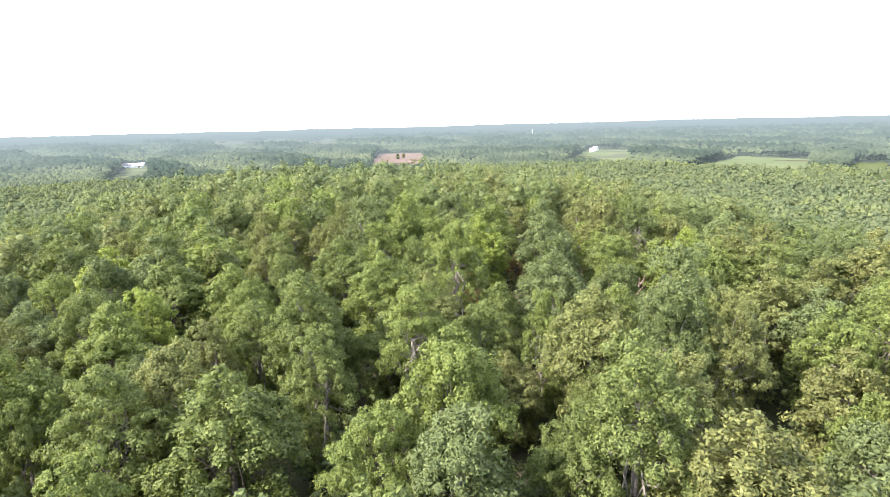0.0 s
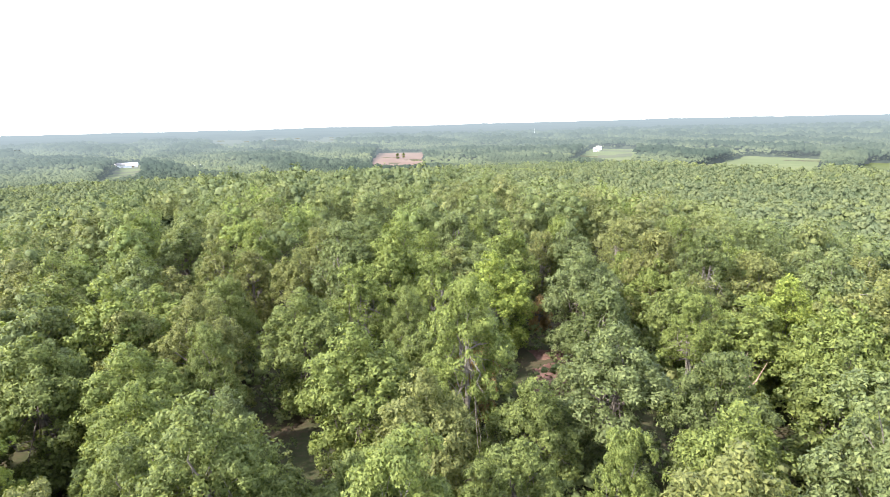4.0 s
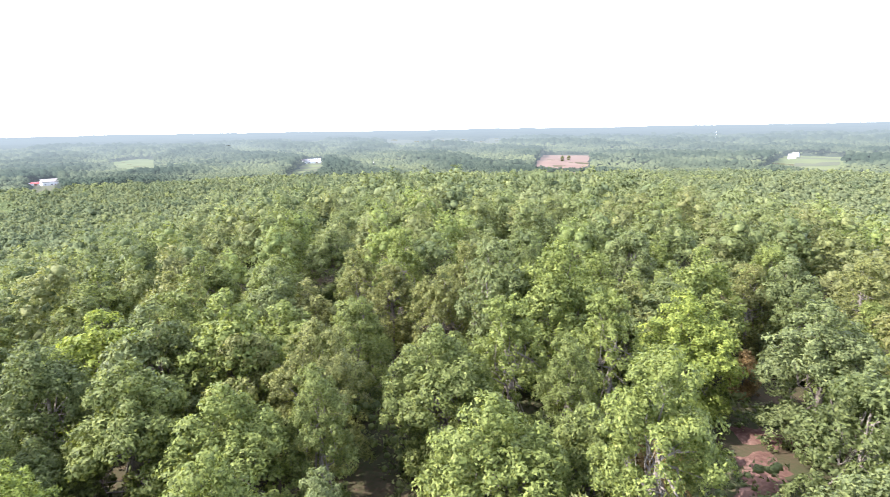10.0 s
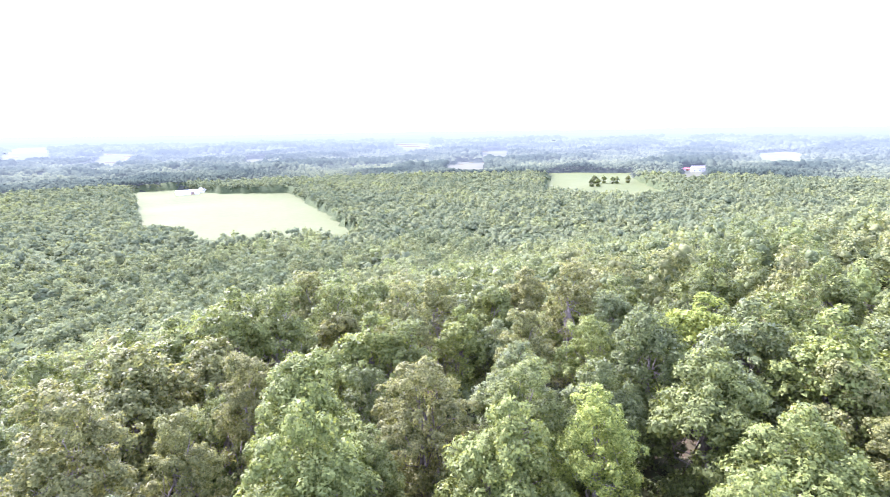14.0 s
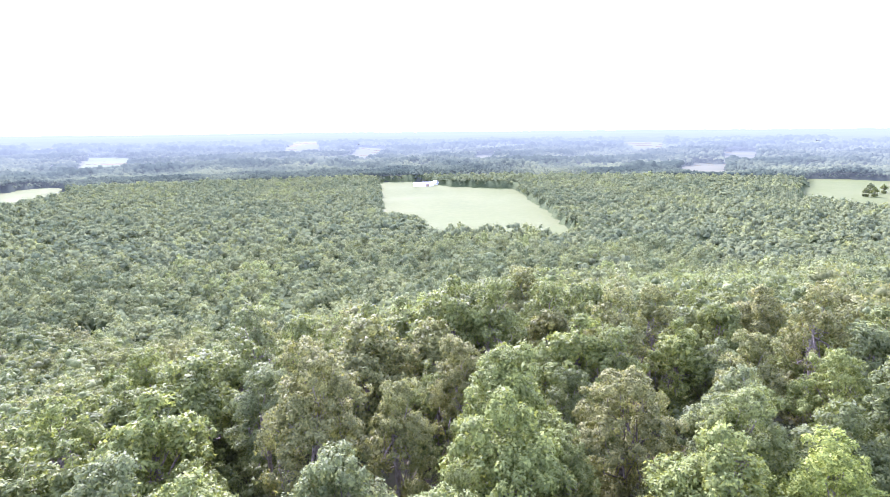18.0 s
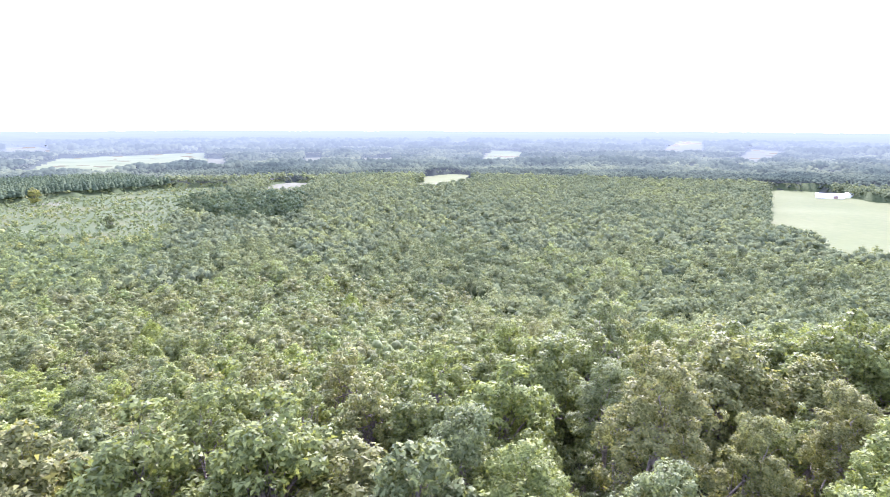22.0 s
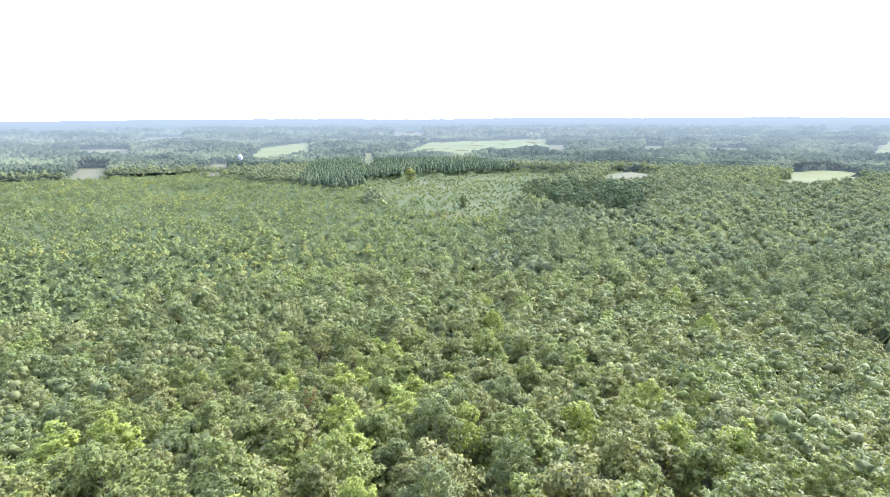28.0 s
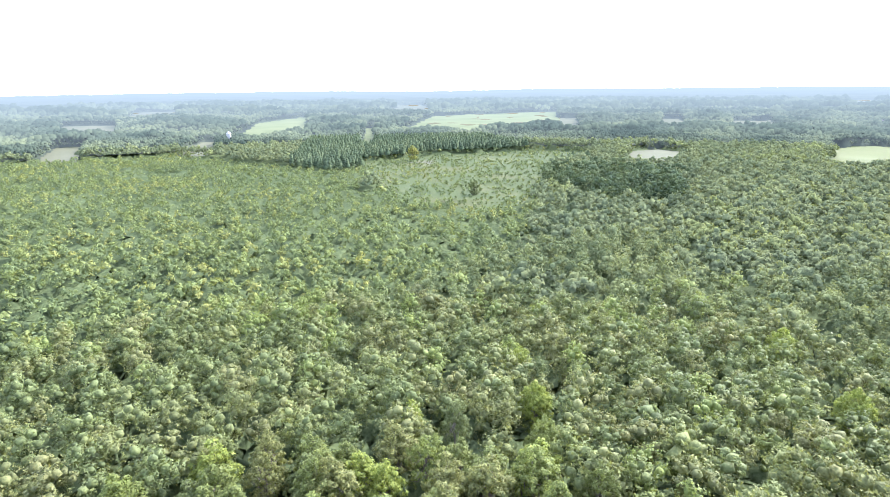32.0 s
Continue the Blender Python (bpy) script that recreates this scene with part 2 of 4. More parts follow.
def hazed_material(name, stops, by_tint=True):
    """The far country out to the edge of sight: dull woods and fields with haze painted in as emission."""
    m, t, p = material(name)
    if by_tint:
        a = t.nodes.new("ShaderNodeAttribute")
        a.attribute_name = "tint"
        source = a.outputs["Fac"]
    else:
        source = noise_of(t, 0.02, 6.0)
    t.links.new(ramp(t, source, stops), p.inputs["Base Color"])
    p.inputs["Roughness"].default_value = 1.0
    p.inputs["Specular IOR Level"].default_value = 0.0

    def sums(operation, *values):
        n = t.nodes.new("ShaderNodeMath")
        n.operation = operation
        for socket, value in zip(n.inputs, values):
            if isinstance(value, bpy.types.NodeSocket):
                t.links.new(value, socket)
            else:
                socket.default_value = value
        return n.outputs[0]

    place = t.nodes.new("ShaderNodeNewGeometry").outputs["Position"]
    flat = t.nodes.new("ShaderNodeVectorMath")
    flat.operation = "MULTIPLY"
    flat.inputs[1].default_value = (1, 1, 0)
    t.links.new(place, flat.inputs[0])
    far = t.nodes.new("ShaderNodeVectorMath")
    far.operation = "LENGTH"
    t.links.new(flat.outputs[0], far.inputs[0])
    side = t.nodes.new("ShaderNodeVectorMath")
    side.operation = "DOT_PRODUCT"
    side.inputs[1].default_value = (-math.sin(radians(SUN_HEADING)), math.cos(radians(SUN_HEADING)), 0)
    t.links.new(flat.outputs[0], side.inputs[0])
    miles = sums("MAXIMUM", sums("SUBTRACT", far.outputs["Value"], HAZE_FROM), 0.0)
    haze_share = sums("SUBTRACT", 1.0, sums("EXPONENT", sums("DIVIDE", miles, -HAZE_DEPTH)))
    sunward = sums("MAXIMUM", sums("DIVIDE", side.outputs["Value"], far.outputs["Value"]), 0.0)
    # haze as emission in the surface, slightly brighter towards the sun
    haze_glow = t.nodes.new("ShaderNodeEmission")
    haze_glow.inputs[0].default_value = (0.80, 0.985, 1.06, 1)
    t.links.new(sums("MULTIPLY_ADD", sunward, 0.005, 0.155), haze_glow.inputs[1])
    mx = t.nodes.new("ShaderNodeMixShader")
    t.links.new(haze_share, mx.inputs[0])
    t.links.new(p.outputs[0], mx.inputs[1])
    t.links.new(haze_glow.outputs[0], mx.inputs[2])
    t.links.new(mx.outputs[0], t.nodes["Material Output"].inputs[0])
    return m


hazed_country = hazed_material("hazed_country", FAR)
hazed_leaves = hazed_material("hazed_leaves", [(0.0, (0.024, 0.034, 0.024)), (0.4, (0.042, 0.053, 0.034)), (0.75, (0.061, 0.073, 0.042)), (1.0, (0.077, 0.089, 0.046))])
hazed_meadow = hazed_material("hazed_meadow", [(0.3, (0.070, 0.084, 0.036)), (0.7, (0.098, 0.108, 0.052))], False)
hazed_hay = hazed_material("hazed_dry_grass", [(0.3, (0.055, 0.060, 0.038)), (0.7, (0.080, 0.080, 0.052))], False)
hazed_soil = hazed_material("hazed_ploughed_soil", [(0.3, (0.115, 0.075, 0.058)), (0.7, (0.145, 0.100, 0.078))], False)


def bark_material(name, dark, light):
    m, t, p = material(name)
    n = noise_of(t, 6.0, 6.0)
    t.links.new(ramp(t, n, [(0.3, dark), (0.7, light)]), p.inputs["Base Color"])
    p.inputs["Roughness"].default_value = 0.9
    bump(t, p, n, 0.6, 0.05)
    return m


bark = bark_material("bark", (0.045, 0.036, 0.028), (0.13, 0.108, 0.085))
dead_bark = bark_material("dead_bark", (0.14, 0.085, 0.06), (0.30, 0.20, 0.15))
pale_bark = bark_material("pale_bark", (0.075, 0.062, 0.048), (0.19, 0.165, 0.135))


def ground_material(name, stops, scale, strength=0.5, distance=0.1, fine=3.0, rough=0.95):
    m, t, p = material(name)
    n = noise_of(t, scale, 8.0)
    f = noise_of(t, fine, 4.0)
    t.links.new(mixed(t, 0.45, ramp(t, n, stops), ramp(t, f, stops)), p.inputs["Base Color"])
    p.inputs["Roughness"].default_value = rough
    p.inputs["Specular IOR Level"].default_value = 0.08
    bump(t, p, f, strength, distance)
    return m


litter = ground_material("forest_floor", [(0.25, (0.026, 0.036, 0.013)), (0.45, (0.036, 0.040, 0.018)), (0.62, (0.056, 0.040, 0.026)), (0.8, (0.092, 0.056, 0.038))], 0.12)
red_soil = ground_material("red_soil", [(0.3, (0.060, 0.032, 0.024)), (0.5, (0.092, 0.052, 0.040)), (0.68, (0.15, 0.095, 0.075))], 0.5, fine=4.0)
meadow = ground_material("meadow", [(0.3, (0.043, 0.054, 0.016)), (0.5, (0.051, 0.062, 0.019)), (0.7, (0.063, 0.071, 0.026))], 0.02, fine=0.25)
ploughed = ground_material("ploughed_soil", [(0.3, (0.115, 0.075, 0.058)), (0.7, (0.145, 0.100, 0.078))], 0.02, fine=0.3)
hay = ground_material("dry_grass", [(0.3, (0.048, 0.054, 0.030)), (0.7, (0.072, 0.072, 0.044))], 0.02, fine=0.3)
scrub = ground_material("scrub_grass", [(0.3, (0.024, 0.036, 0.011)), (0.52, (0.032, 0.044, 0.013)), (0.72, (0.066, 0.062, 0.026))], 0.03, fine=0.25)


# ---- mesh helpers ----
def sheet(name, verts, faces, mat, parent=None, tint=None, smooth=False, normals=None):
    """One mesh object from arrays; faces all with the same number of corners."""
    verts, faces = np.asarray(verts, np.float32), np.asarray(faces, np.int32)
    me = bpy.data.meshes.new(name)
    me.vertices.add(len(verts))
    me.vertices.foreach_set("co", verts.ravel())
    k = faces.shape[1]
    me.loops.add(faces.size)
    me.loops.foreach_set("vertex_index", faces.ravel())
    me.polygons.add(len(faces))
    me.polygons.foreach_set("loop_start", np.arange(0, faces.size, k, dtype=np.int32))
    me.polygons.foreach_set("loop_total", np.full(len(faces), k, np.int32))
    if smooth:
        me.polygons.foreach_set("use_smooth", np.ones(len(faces), bool))
    if tint is not None:
        a = me.attributes.new("tint", "FLOAT", "POINT")
        a.data.foreach_set("value", np.asarray(tint, np.float32))
    if normals is not None:
        n = me.attributes.new("custom_normal", "FLOAT_VECTOR", "POINT")
        n.data.foreach_set("vector", np.asarray(normals, np.float32).ravel())
    me.update(calc_edges=True)
    me.materials.append(mat)
    ob = new(name, me)
    if parent:
        ob.parent = parent
    return ob


def unit(v):
    return v / np.maximum(np.linalg.norm(v, axis=-1, keepdims=True), 1e-6)


def leaf_frames(r, normal, n):
    """Two axes in each leaf's plane for normals given."""
    other = unit(r.normal(size=(n, 3)))
    a = unit(np.cross(normal, other))
    return a, np.cross(normal, a)


def triangles_mesh(r, centres, normals, size):
    n = len(centres)
    a, b = leaf_frames(r, normals, n)
    s = size * r.uniform(0.65, 1.35, (n, 1))
    v = np.stack([centres + a * s * 0.8, centres - a * s * 0.4 + b * s * 0.38, centres - a * s * 0.4 - b * s * 0.38], 1).reshape(-1, 3)
    return v, np.arange(n * 3).reshape(n, 3)


def tube(path, radii, sides=6):
    """A tapered tube along points, as arrays of vertices and quads."""
    path = np.asarray(path, float)
    way = unit(np.gradient(path, axis=0))
    side = unit(np.cross(way, np.array([0.31, 0.95, 0.1])))
    up = np.cross(way, side)
    ang = np.arange(sides) * 2 * math.pi / sides
    ring = np.cos(ang)[None, :, None] * side[:, None] + np.sin(ang)[None, :, None] * up[:, None]
    v = (path[:, None] + ring * np.asarray(radii)[:, None, None]).reshape(-1, 3)
    f = []
    for k in range(len(path) - 1):
        for s in range(sides):
            f.append((k * sides + s, k * sides + (s + 1) % sides, (k + 1) * sides + (s + 1) % sides, (k + 1) * sides + s))
    return v, f


def lobes_of(r, height, radius, count, depth=0.30, under=True):
    """An uneven domed crown as a set of overlapping lobes: centre and radius of each."""
    out = []
    turn = r.uniform(0, 2 * math.pi)
    for k in range(count):
        q = math.sqrt((k + 0.4) / count) * radius * 0.74
        a = turn + k * 2.4 + r.uniform(-0.5, 0.5)
        z = height * (1 - depth * (0.3 + 1.05 * (q / radius) ** 1.4)) + r.uniform(-0.09, 0.06) * height
        out.append((math.cos(a) * q, math.sin(a) * q, z, radius * r.uniform(0.27, 0.42) * (9.0 / count) ** 0.3))
    for k in range(count // 3 if under else 0):
        a, q = r.uniform(0, 2 * math.pi), radius * r.uniform(0.2, 0.6)
        out.append((math.cos(a) * q, math.sin(a) * q, height * (1 - depth * r.uniform(1.2, 1.7)), radius * r.uniform(0.3, 0.4)))
    return out


def crown_points(r, lobes, tufts):
    """Tuft centres on the lobes' upper and outer sides, with the way out of the crown at each."""
    lobes = np.array(lobes)
    w = lobes[:, 3] ** 2
    k = r.choice(len(lobes), tufts, p=w / w.sum())
    way = unit(r.normal(size=(tufts, 3)) + np.array([0, 0, 0.5]))
    depth = r.uniform(0.62, 1.16, (tufts, 1))
    return lobes[k, :3] + way * lobes[k, 3:4] * depth * np.array([1, 1, 0.9]), way


def tuft_leaves(r, p, way, count, spread):
    """Leaves as small domes round each tuft's centre: places, normals and the way out of the tuft."""
    c, out = np.repeat(p, count, 0), np.repeat(way, count, 0)
    ray = unit(r.normal(size=c.shape) * 0.8 + out * 0.75 + np.array([0, 0, 0.3]))
    size = np.repeat(r.uniform(0.6, 1.25, (len(p), 1)), count, 0)
    place = c + ray * spread * size * r.uniform(0.55, 1.15, (len(c), 1))
    return place, unit(ray * 0.9 + np.array([0, 0, 0.25]) + r.normal(size=c.shape) * 0.45), unit(ray + out * 0.6)


def lump_mesh(r, lobes, sides):
    """Each lobe as a rough dome of two rings under a top: vertices, triangles and the way out at each vertex."""
    vs, fs, ns, n = [], [], [], 0
    for x, y, z, q in lobes:
        a = np.arange(sides) * 2 * math.pi / sides + r.uniform(0, 6)
        rough = r.uniform(0.68, 1.28, (2, sides))
        upper = np.stack([np.cos(a) * 0.7, np.sin(a) * 0.7, np.full(sides, 0.68)], 1) * rough[0][:, None]
        a = a + math.pi / sides
        lower = np.stack([np.cos(a), np.sin(a), np.full(sides, -0.15)], 1) * rough[1][:, None]
        v = np.concatenate([[[0, 0, r.uniform(0.75, 1.1)]], upper, lower]) * q + np.array([x, y, z])
        for k in range(sides):
            m = (k + 1) % sides
            fs += [(n, n + 1 + k, n + 1 + m), (n + 1 + k, n + 1 + sides + k, n + 1 + m), (n + 1 + m, n + 1 + sides + k, n + 1 + sides + m)]
        vs.append(v)
        ns.append(unit(v - np.array([x, y, z])))
        n += len(v)
    return np.concatenate(vs), np.array(fs), np.concatenate(ns)


# ---- ground ----
def polar(r_edges, a_edges):
    rr, aa = np.meshgrid(r_edges, a_edges, indexing="ij")
    return rr * np.sin(-aa), rr * np.cos(-aa)


rings = np.concatenate([np.linspace(0.5, 120, 40), np.geomspace(124, 4950, 110)])
angles = np.linspace(0, 2 * math.pi, 321)[:-1]
gx, gy = polar(rings, angles)
gz = land(gx, gy)
na = len(angles)
gi = (np.arange(len(rings) - 1)[:, None] * na + np.arange(na)[None]).ravel()
gj = (np.arange(len(rings) - 1)[:, None] * na + (np.arange(na)[None] + 1) % na).ravel()
ground = sheet("ground", np.stack([gx, gy, gz], -1).reshape(-1, 3), np.stack([gi, gj, gj + na, gi + na], 1), litter, smooth=True)
tagged(ground, "rolling forest floor of red earth and leaf litter", "ground", kind="structure")

# ---- open land: corners of each field, anticlockwise ----
FIELDS = []


def inside(poly, x, y):
    x, y = np.asarray(x), np.asarray(y)
    hit = np.zeros(x.shape, bool)
    for (ax, ay), (bx, by) in zip(poly, poly[1:] + poly[:1]):
        cross = ((ay > y) != (by > y)) & (x < (bx - ax) * (y - ay) / (by - ay + 1e-12) + ax)
        hit ^= cross
    return hit


def field(name, label, poly, mat, lift=0.25):
    """An open field that follows the ground."""
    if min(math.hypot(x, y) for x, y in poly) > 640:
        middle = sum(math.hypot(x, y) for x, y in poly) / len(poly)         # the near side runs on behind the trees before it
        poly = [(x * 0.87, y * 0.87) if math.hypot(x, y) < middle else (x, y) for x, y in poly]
        # far fields take the materials with haze painted in
        mat = {"meadow": hazed_meadow, "dry_grass": hazed_hay, "ploughed_soil": hazed_soil}[mat.name]
    FIELDS.append(poly)
    xs, ys = [p[0] for p in poly], [p[1] for p in poly]
    step = max(max(xs) - min(xs), max(ys) - min(ys)) / 22
    bm = bmesh.new()
    face = bm.faces.new([bm.verts.new((x, y, 0)) for x, y in poly])
    bmesh.ops.triangulate(bm, faces=[face])
    for _ in range(3):
        long = [e for e in bm.edges if e.calc_length() > step]
        if long:
            bmesh.ops.subdivide_edges(bm, edges=long, cuts=1)
            bmesh.ops.triangulate(bm, faces=[f for f in bm.faces if len(f.verts) > 3])
    for v in bm.verts:
        v.co.z = float(land(v.co.x, v.co.y)) + lift
    bm.normal_update()
    for f in bm.faces:
        if f.normal.z < 0:
            f.normal_flip()
        f.smooth = True
    me = bpy.data.meshes.new(name)
    bm.to_mesh(me)
    bm.free()
    me.materials.append(mat)
    return tagged(new(name, me), label, "field", kind="structure")


field("green_field", "wide mown green hay meadow in the woods", [(-631, -145), (-640, -99), (-590, -59), (-572, 10), (-379, 37), (-305, 42), (-291, 25), (-303, -12), (-298, -38), (-336, -55), (-364, -80)], meadow)
field("green_field", "pale green meadow beyond the trees", [(-365, -379), (-502, -480), (-548, -457), (-457, -374), (-387, -351), (-370, -363)], meadow)
field("green_field", "long green meadow with lone trees", [(-659, 320), (-616, 413), (-556, 375), (-395, 308), (-390, 257), (-412, 238), (-448, 213)], meadow)
field("green_field", "small far green field", [(-909, 870), (-935, 961), (-884, 965), (-701, 766), (-722, 717)], meadow)
field("pale_field", "narrow pale stubble field", [(-450, 729), (-523, 936), (-502, 962), (-396, 756)], hay)
field("red_field", "bare ploughed red earth field", [(-109, 810), (-128, 1119), (-36, 1135), (-25, 790), (-71, 787)], ploughed)
field("green_field", "sunlit pasture by a farm", [(-416, 669), (-493, 864), (-478, 910), (-383, 717), (-384, 647)], meadow)
field("green_field", "far pale green pasture", [(169, 803), (276, 1070), (347, 993), (251, 765)], meadow)
field("green_field", "long strip of pale grass among woods", [(278, 675), (423, 796), (487, 730), (381, 566), (327, 607)], meadow)
field("green_field", "yellow green pasture at the edge of the woods", [(374, 511), (484, 652), (534, 657), (383, 461)], meadow)
field("pale_field", "far pale stubble strip", [(190, -604), (222, -760), (190, -753), (151, -595), (176, -586)], hay)
field("pale_field", "far pale stubble strip", [(84, -621), (85, -794), (65, -802), (49, -608)], hay)
field("green_field", "long far green pasture", [(72, -868), (31, -1100), (-59, -1331), (-45, -972), (47, -860)], meadow)
field("green_field", "long far green pasture with hedge trees", [(-164, -921), (-300, -1208), (-598, -1269), (-443, -929), (-328, -872)], meadow)
field("pale_field", "far pale stubble field", [(-383, -817), (-501, -1055), (-519, -1021), (-404, -795)], hay)
field("green_field", "small green paddock", [(-92, -736), (-123, -916), (-142, -932), (-110, -733)], meadow)
field("pale_field", "far pale field in haze", [(-764, -619), (-991, -792), (-1043, -800), (-781, -598)], hay)
field("pale_field", "pale grass by a farmstead", [(-246, -439), (-316, -529), (-354, -543), (-351, -490), (-271, -411)], hay)
field("scrub_clearing", "overgrown clearing of scrub and dry grass", [(-66, -385), (-67, -543), (-123, -566), (-235, -576), (-293, -535), (-192, -440), (-160, -380), (-140, -340), (-103, -322)], scrub)
field("green_field", "far green field in haze", [(-830, -675), (-1118, -869), (-1096, -760), (-893, -621), (-812, -637)], meadow)
field("pale_field", "far pale field in haze", [(-1121, -333), (-1641, -428), (-1470, -291), (-1116, -280)], hay)
field("pale_field", "far pale field in haze", [(-1629, -661), (-2309, -875), (-2334, -775), (-1623, -536)], hay)
field("pale_field", "far pale strip in haze", [(-1015, 355), (-1309, 480), (-1287, 523), (-1000, 407)], hay)
field("pale_field", "far pale strip in haze", [(-788, 224), (-964, 295), (-937, 338), (-743, 268)], hay)
field("green_field", "meadow beyond the oak wood", [(-388, -382), (-508, -499), (-573, -497), (-560, -462), (-420, -361)], meadow)
field("red_field", "small patch of bare red earth in the woods", [(330, 405), (350, 398), (392, 462), (366, 470)], ploughed)
field("scrub_clearing", "bare tan soil at the edge of the clearing", [(-107, -528), (-120, -538), (-133, -525), (-121, -510)], hay)
field("pale_field", "thin pale strip of far open land", [(-774, 1896), (-924, 2302), (-720, 2088), (-580, 1699), (-638, 1693)], hay)
field("pale_field", "thin pale strip of far open land", [(-632, 2009), (-716, 2323), (-524, 2146), (-456, 1898), (-538, 1925)], hay)
field("pale_field", "thin pale strip of far open land", [(-427, 1994), (-484, 2324), (-419, 2298), (-342, 1914), (-373, 1877)], hay)
field("pale_field", "thin pale strip of far open land", [(-1503, 287), (-1672, 327), (-1562, 396), (-1315, 337), (-1363, 302)], hay)
field("pale_field", "thin pale strip of far open land", [(-1119, 389), (-1279, 452), (-1218, 494), (-1037, 424), (-1049, 394)], hay)
field("pale_field", "thin pale strip of far open land", [(-828, 234), (-917, 264), (-881, 278), (-756, 241), (-767, 229)], hay)
field("pale_field", "thin pale strip of far open land", [(-568, 440), (-648, 508), (-620, 525), (-533, 455), (-539, 436)], hay)
field("pale_field", "thin pale strip of far open land", [(-676, 1694), (-787, 1999), (-673, 2031), (-557, 1699), (-600, 1647)], hay)
field("pale_field", "thin pale strip of far open land", [(-424, 1644), (-499, 1969), (-382, 1987), (-314, 1661), (-366, 1637)], hay)
field("pale_field", "thin pale strip of far open land", [(-271, -1523), (-333, -1814), (-414, -1730), (-354, -1456), (-304, -1461)], hay)
field("pale_field", "thin pale strip of far open land", [(302, -1404), (360, -1714), (251, -1699), (200, -1388), (248, -1363)], hay)
field("pale_field", "thin pale strip of far open land", [(-284, -1594), (-350, -1904), (-438, -1902), (-358, -1527), (-308, -1512)], hay)
field("pale_field", "thin pale strip of far open land", [(300, -1005), (327, -1111), (251, -1117), (218, -980), (255, -971)], hay)
field("pale_field", "thin pale strip of far open land", [(-544, -816), (-636, -941), (-665, -926), (-580, -801), (-537, -775)], hay)
field("pale_field", "thin pale strip of far open land", [(-624, -766), (-679, -826), (-763, -835), (-690, -751), (-640, -742)], hay)
field("pale_field", "thin pale strip of far open land", [(-1334, -1199), (-1654, -1473), (-1745, -1464), (-1399, -1168), (-1312, -1139)], hay)
field("pale_field", "thin pale strip of far open land", [(241, 896), (285, 1037), (330, 1001), (280, 839), (255, 851)], hay)
field("pale_field", "thin pale strip of far open land", [(-553, 1655), (-643, 1966), (-529, 1931), (-425, 1565), (-475, 1557)], hay)
field("pale_field", "thin pale strip of far open land", [(-420, 1957), (-462, 2222), (-349, 2116), (-285, 1764), (-326, 1713)], hay)
field("pale_field", "thin pale strip of far open land", [(-1616, -794), (-1834, -889), (-1845, -807), (-1581, -685), (-1556, -723)], hay)
field("pale_field", "thin pale strip of far open land", [(-1702, 316), (-1979, 377), (-1959, 502), (-1635, 426), (-1604, 355)], hay)
field("pale_field", "thin pale strip of far open land", [(-1082, -65), (-1205, -66), (-1188, -26), (-1066, -19), (-1044, -43)], hay)
field("pale_field", "thin pale strip of far open land", [(-1407, -565), (-1615, -639), (-1584, -527), (-1335, -440), (-1314, -483)], hay)

YOUNG_STAND = [(237, -587), (80, -612), (-44, -485), (-96, -514), (-52, -399), (-99, -341), (-136, -336), (-96, -257), (-54, -218), (-10, -198), (30, -174), (67, -165)]
PINE_STAND = [(-13, -519), (-38, -720), (-135, -718), (-233, -701), (-239, -468), (-166, -440), (-89, -427), (-38, -415)]
COPSE = [(-150, -360), (-160, -305), (-195, -295), (-240, -360), (-225, -400), (-170, -400)]
CLEARING = [(-66, -385), (-67, -543), (-123, -566), (-235, -576), (-293, -535), (-192, -440), (-160, -380), (-140, -340), (-103, -322)]


def open_land(x, y, margin=0.0):
    hit = np.zeros(np.shape(x), bool)
    for p in FIELDS:
        hit |= inside(p, x, y)
    return hit


CLEARINGS = [(11.0, 44.6, 1.1), (10.1, 40.0, 1.3), (9.2, 36.4, 1.1), (-6.6, 6.9, 1.6)]
GAPS = CLEARINGS + [(9.8, 39.0, 1.6), (8.4, 31.5, 1.0), (7.2, 26.5, 0.4)]      # where no tree stands


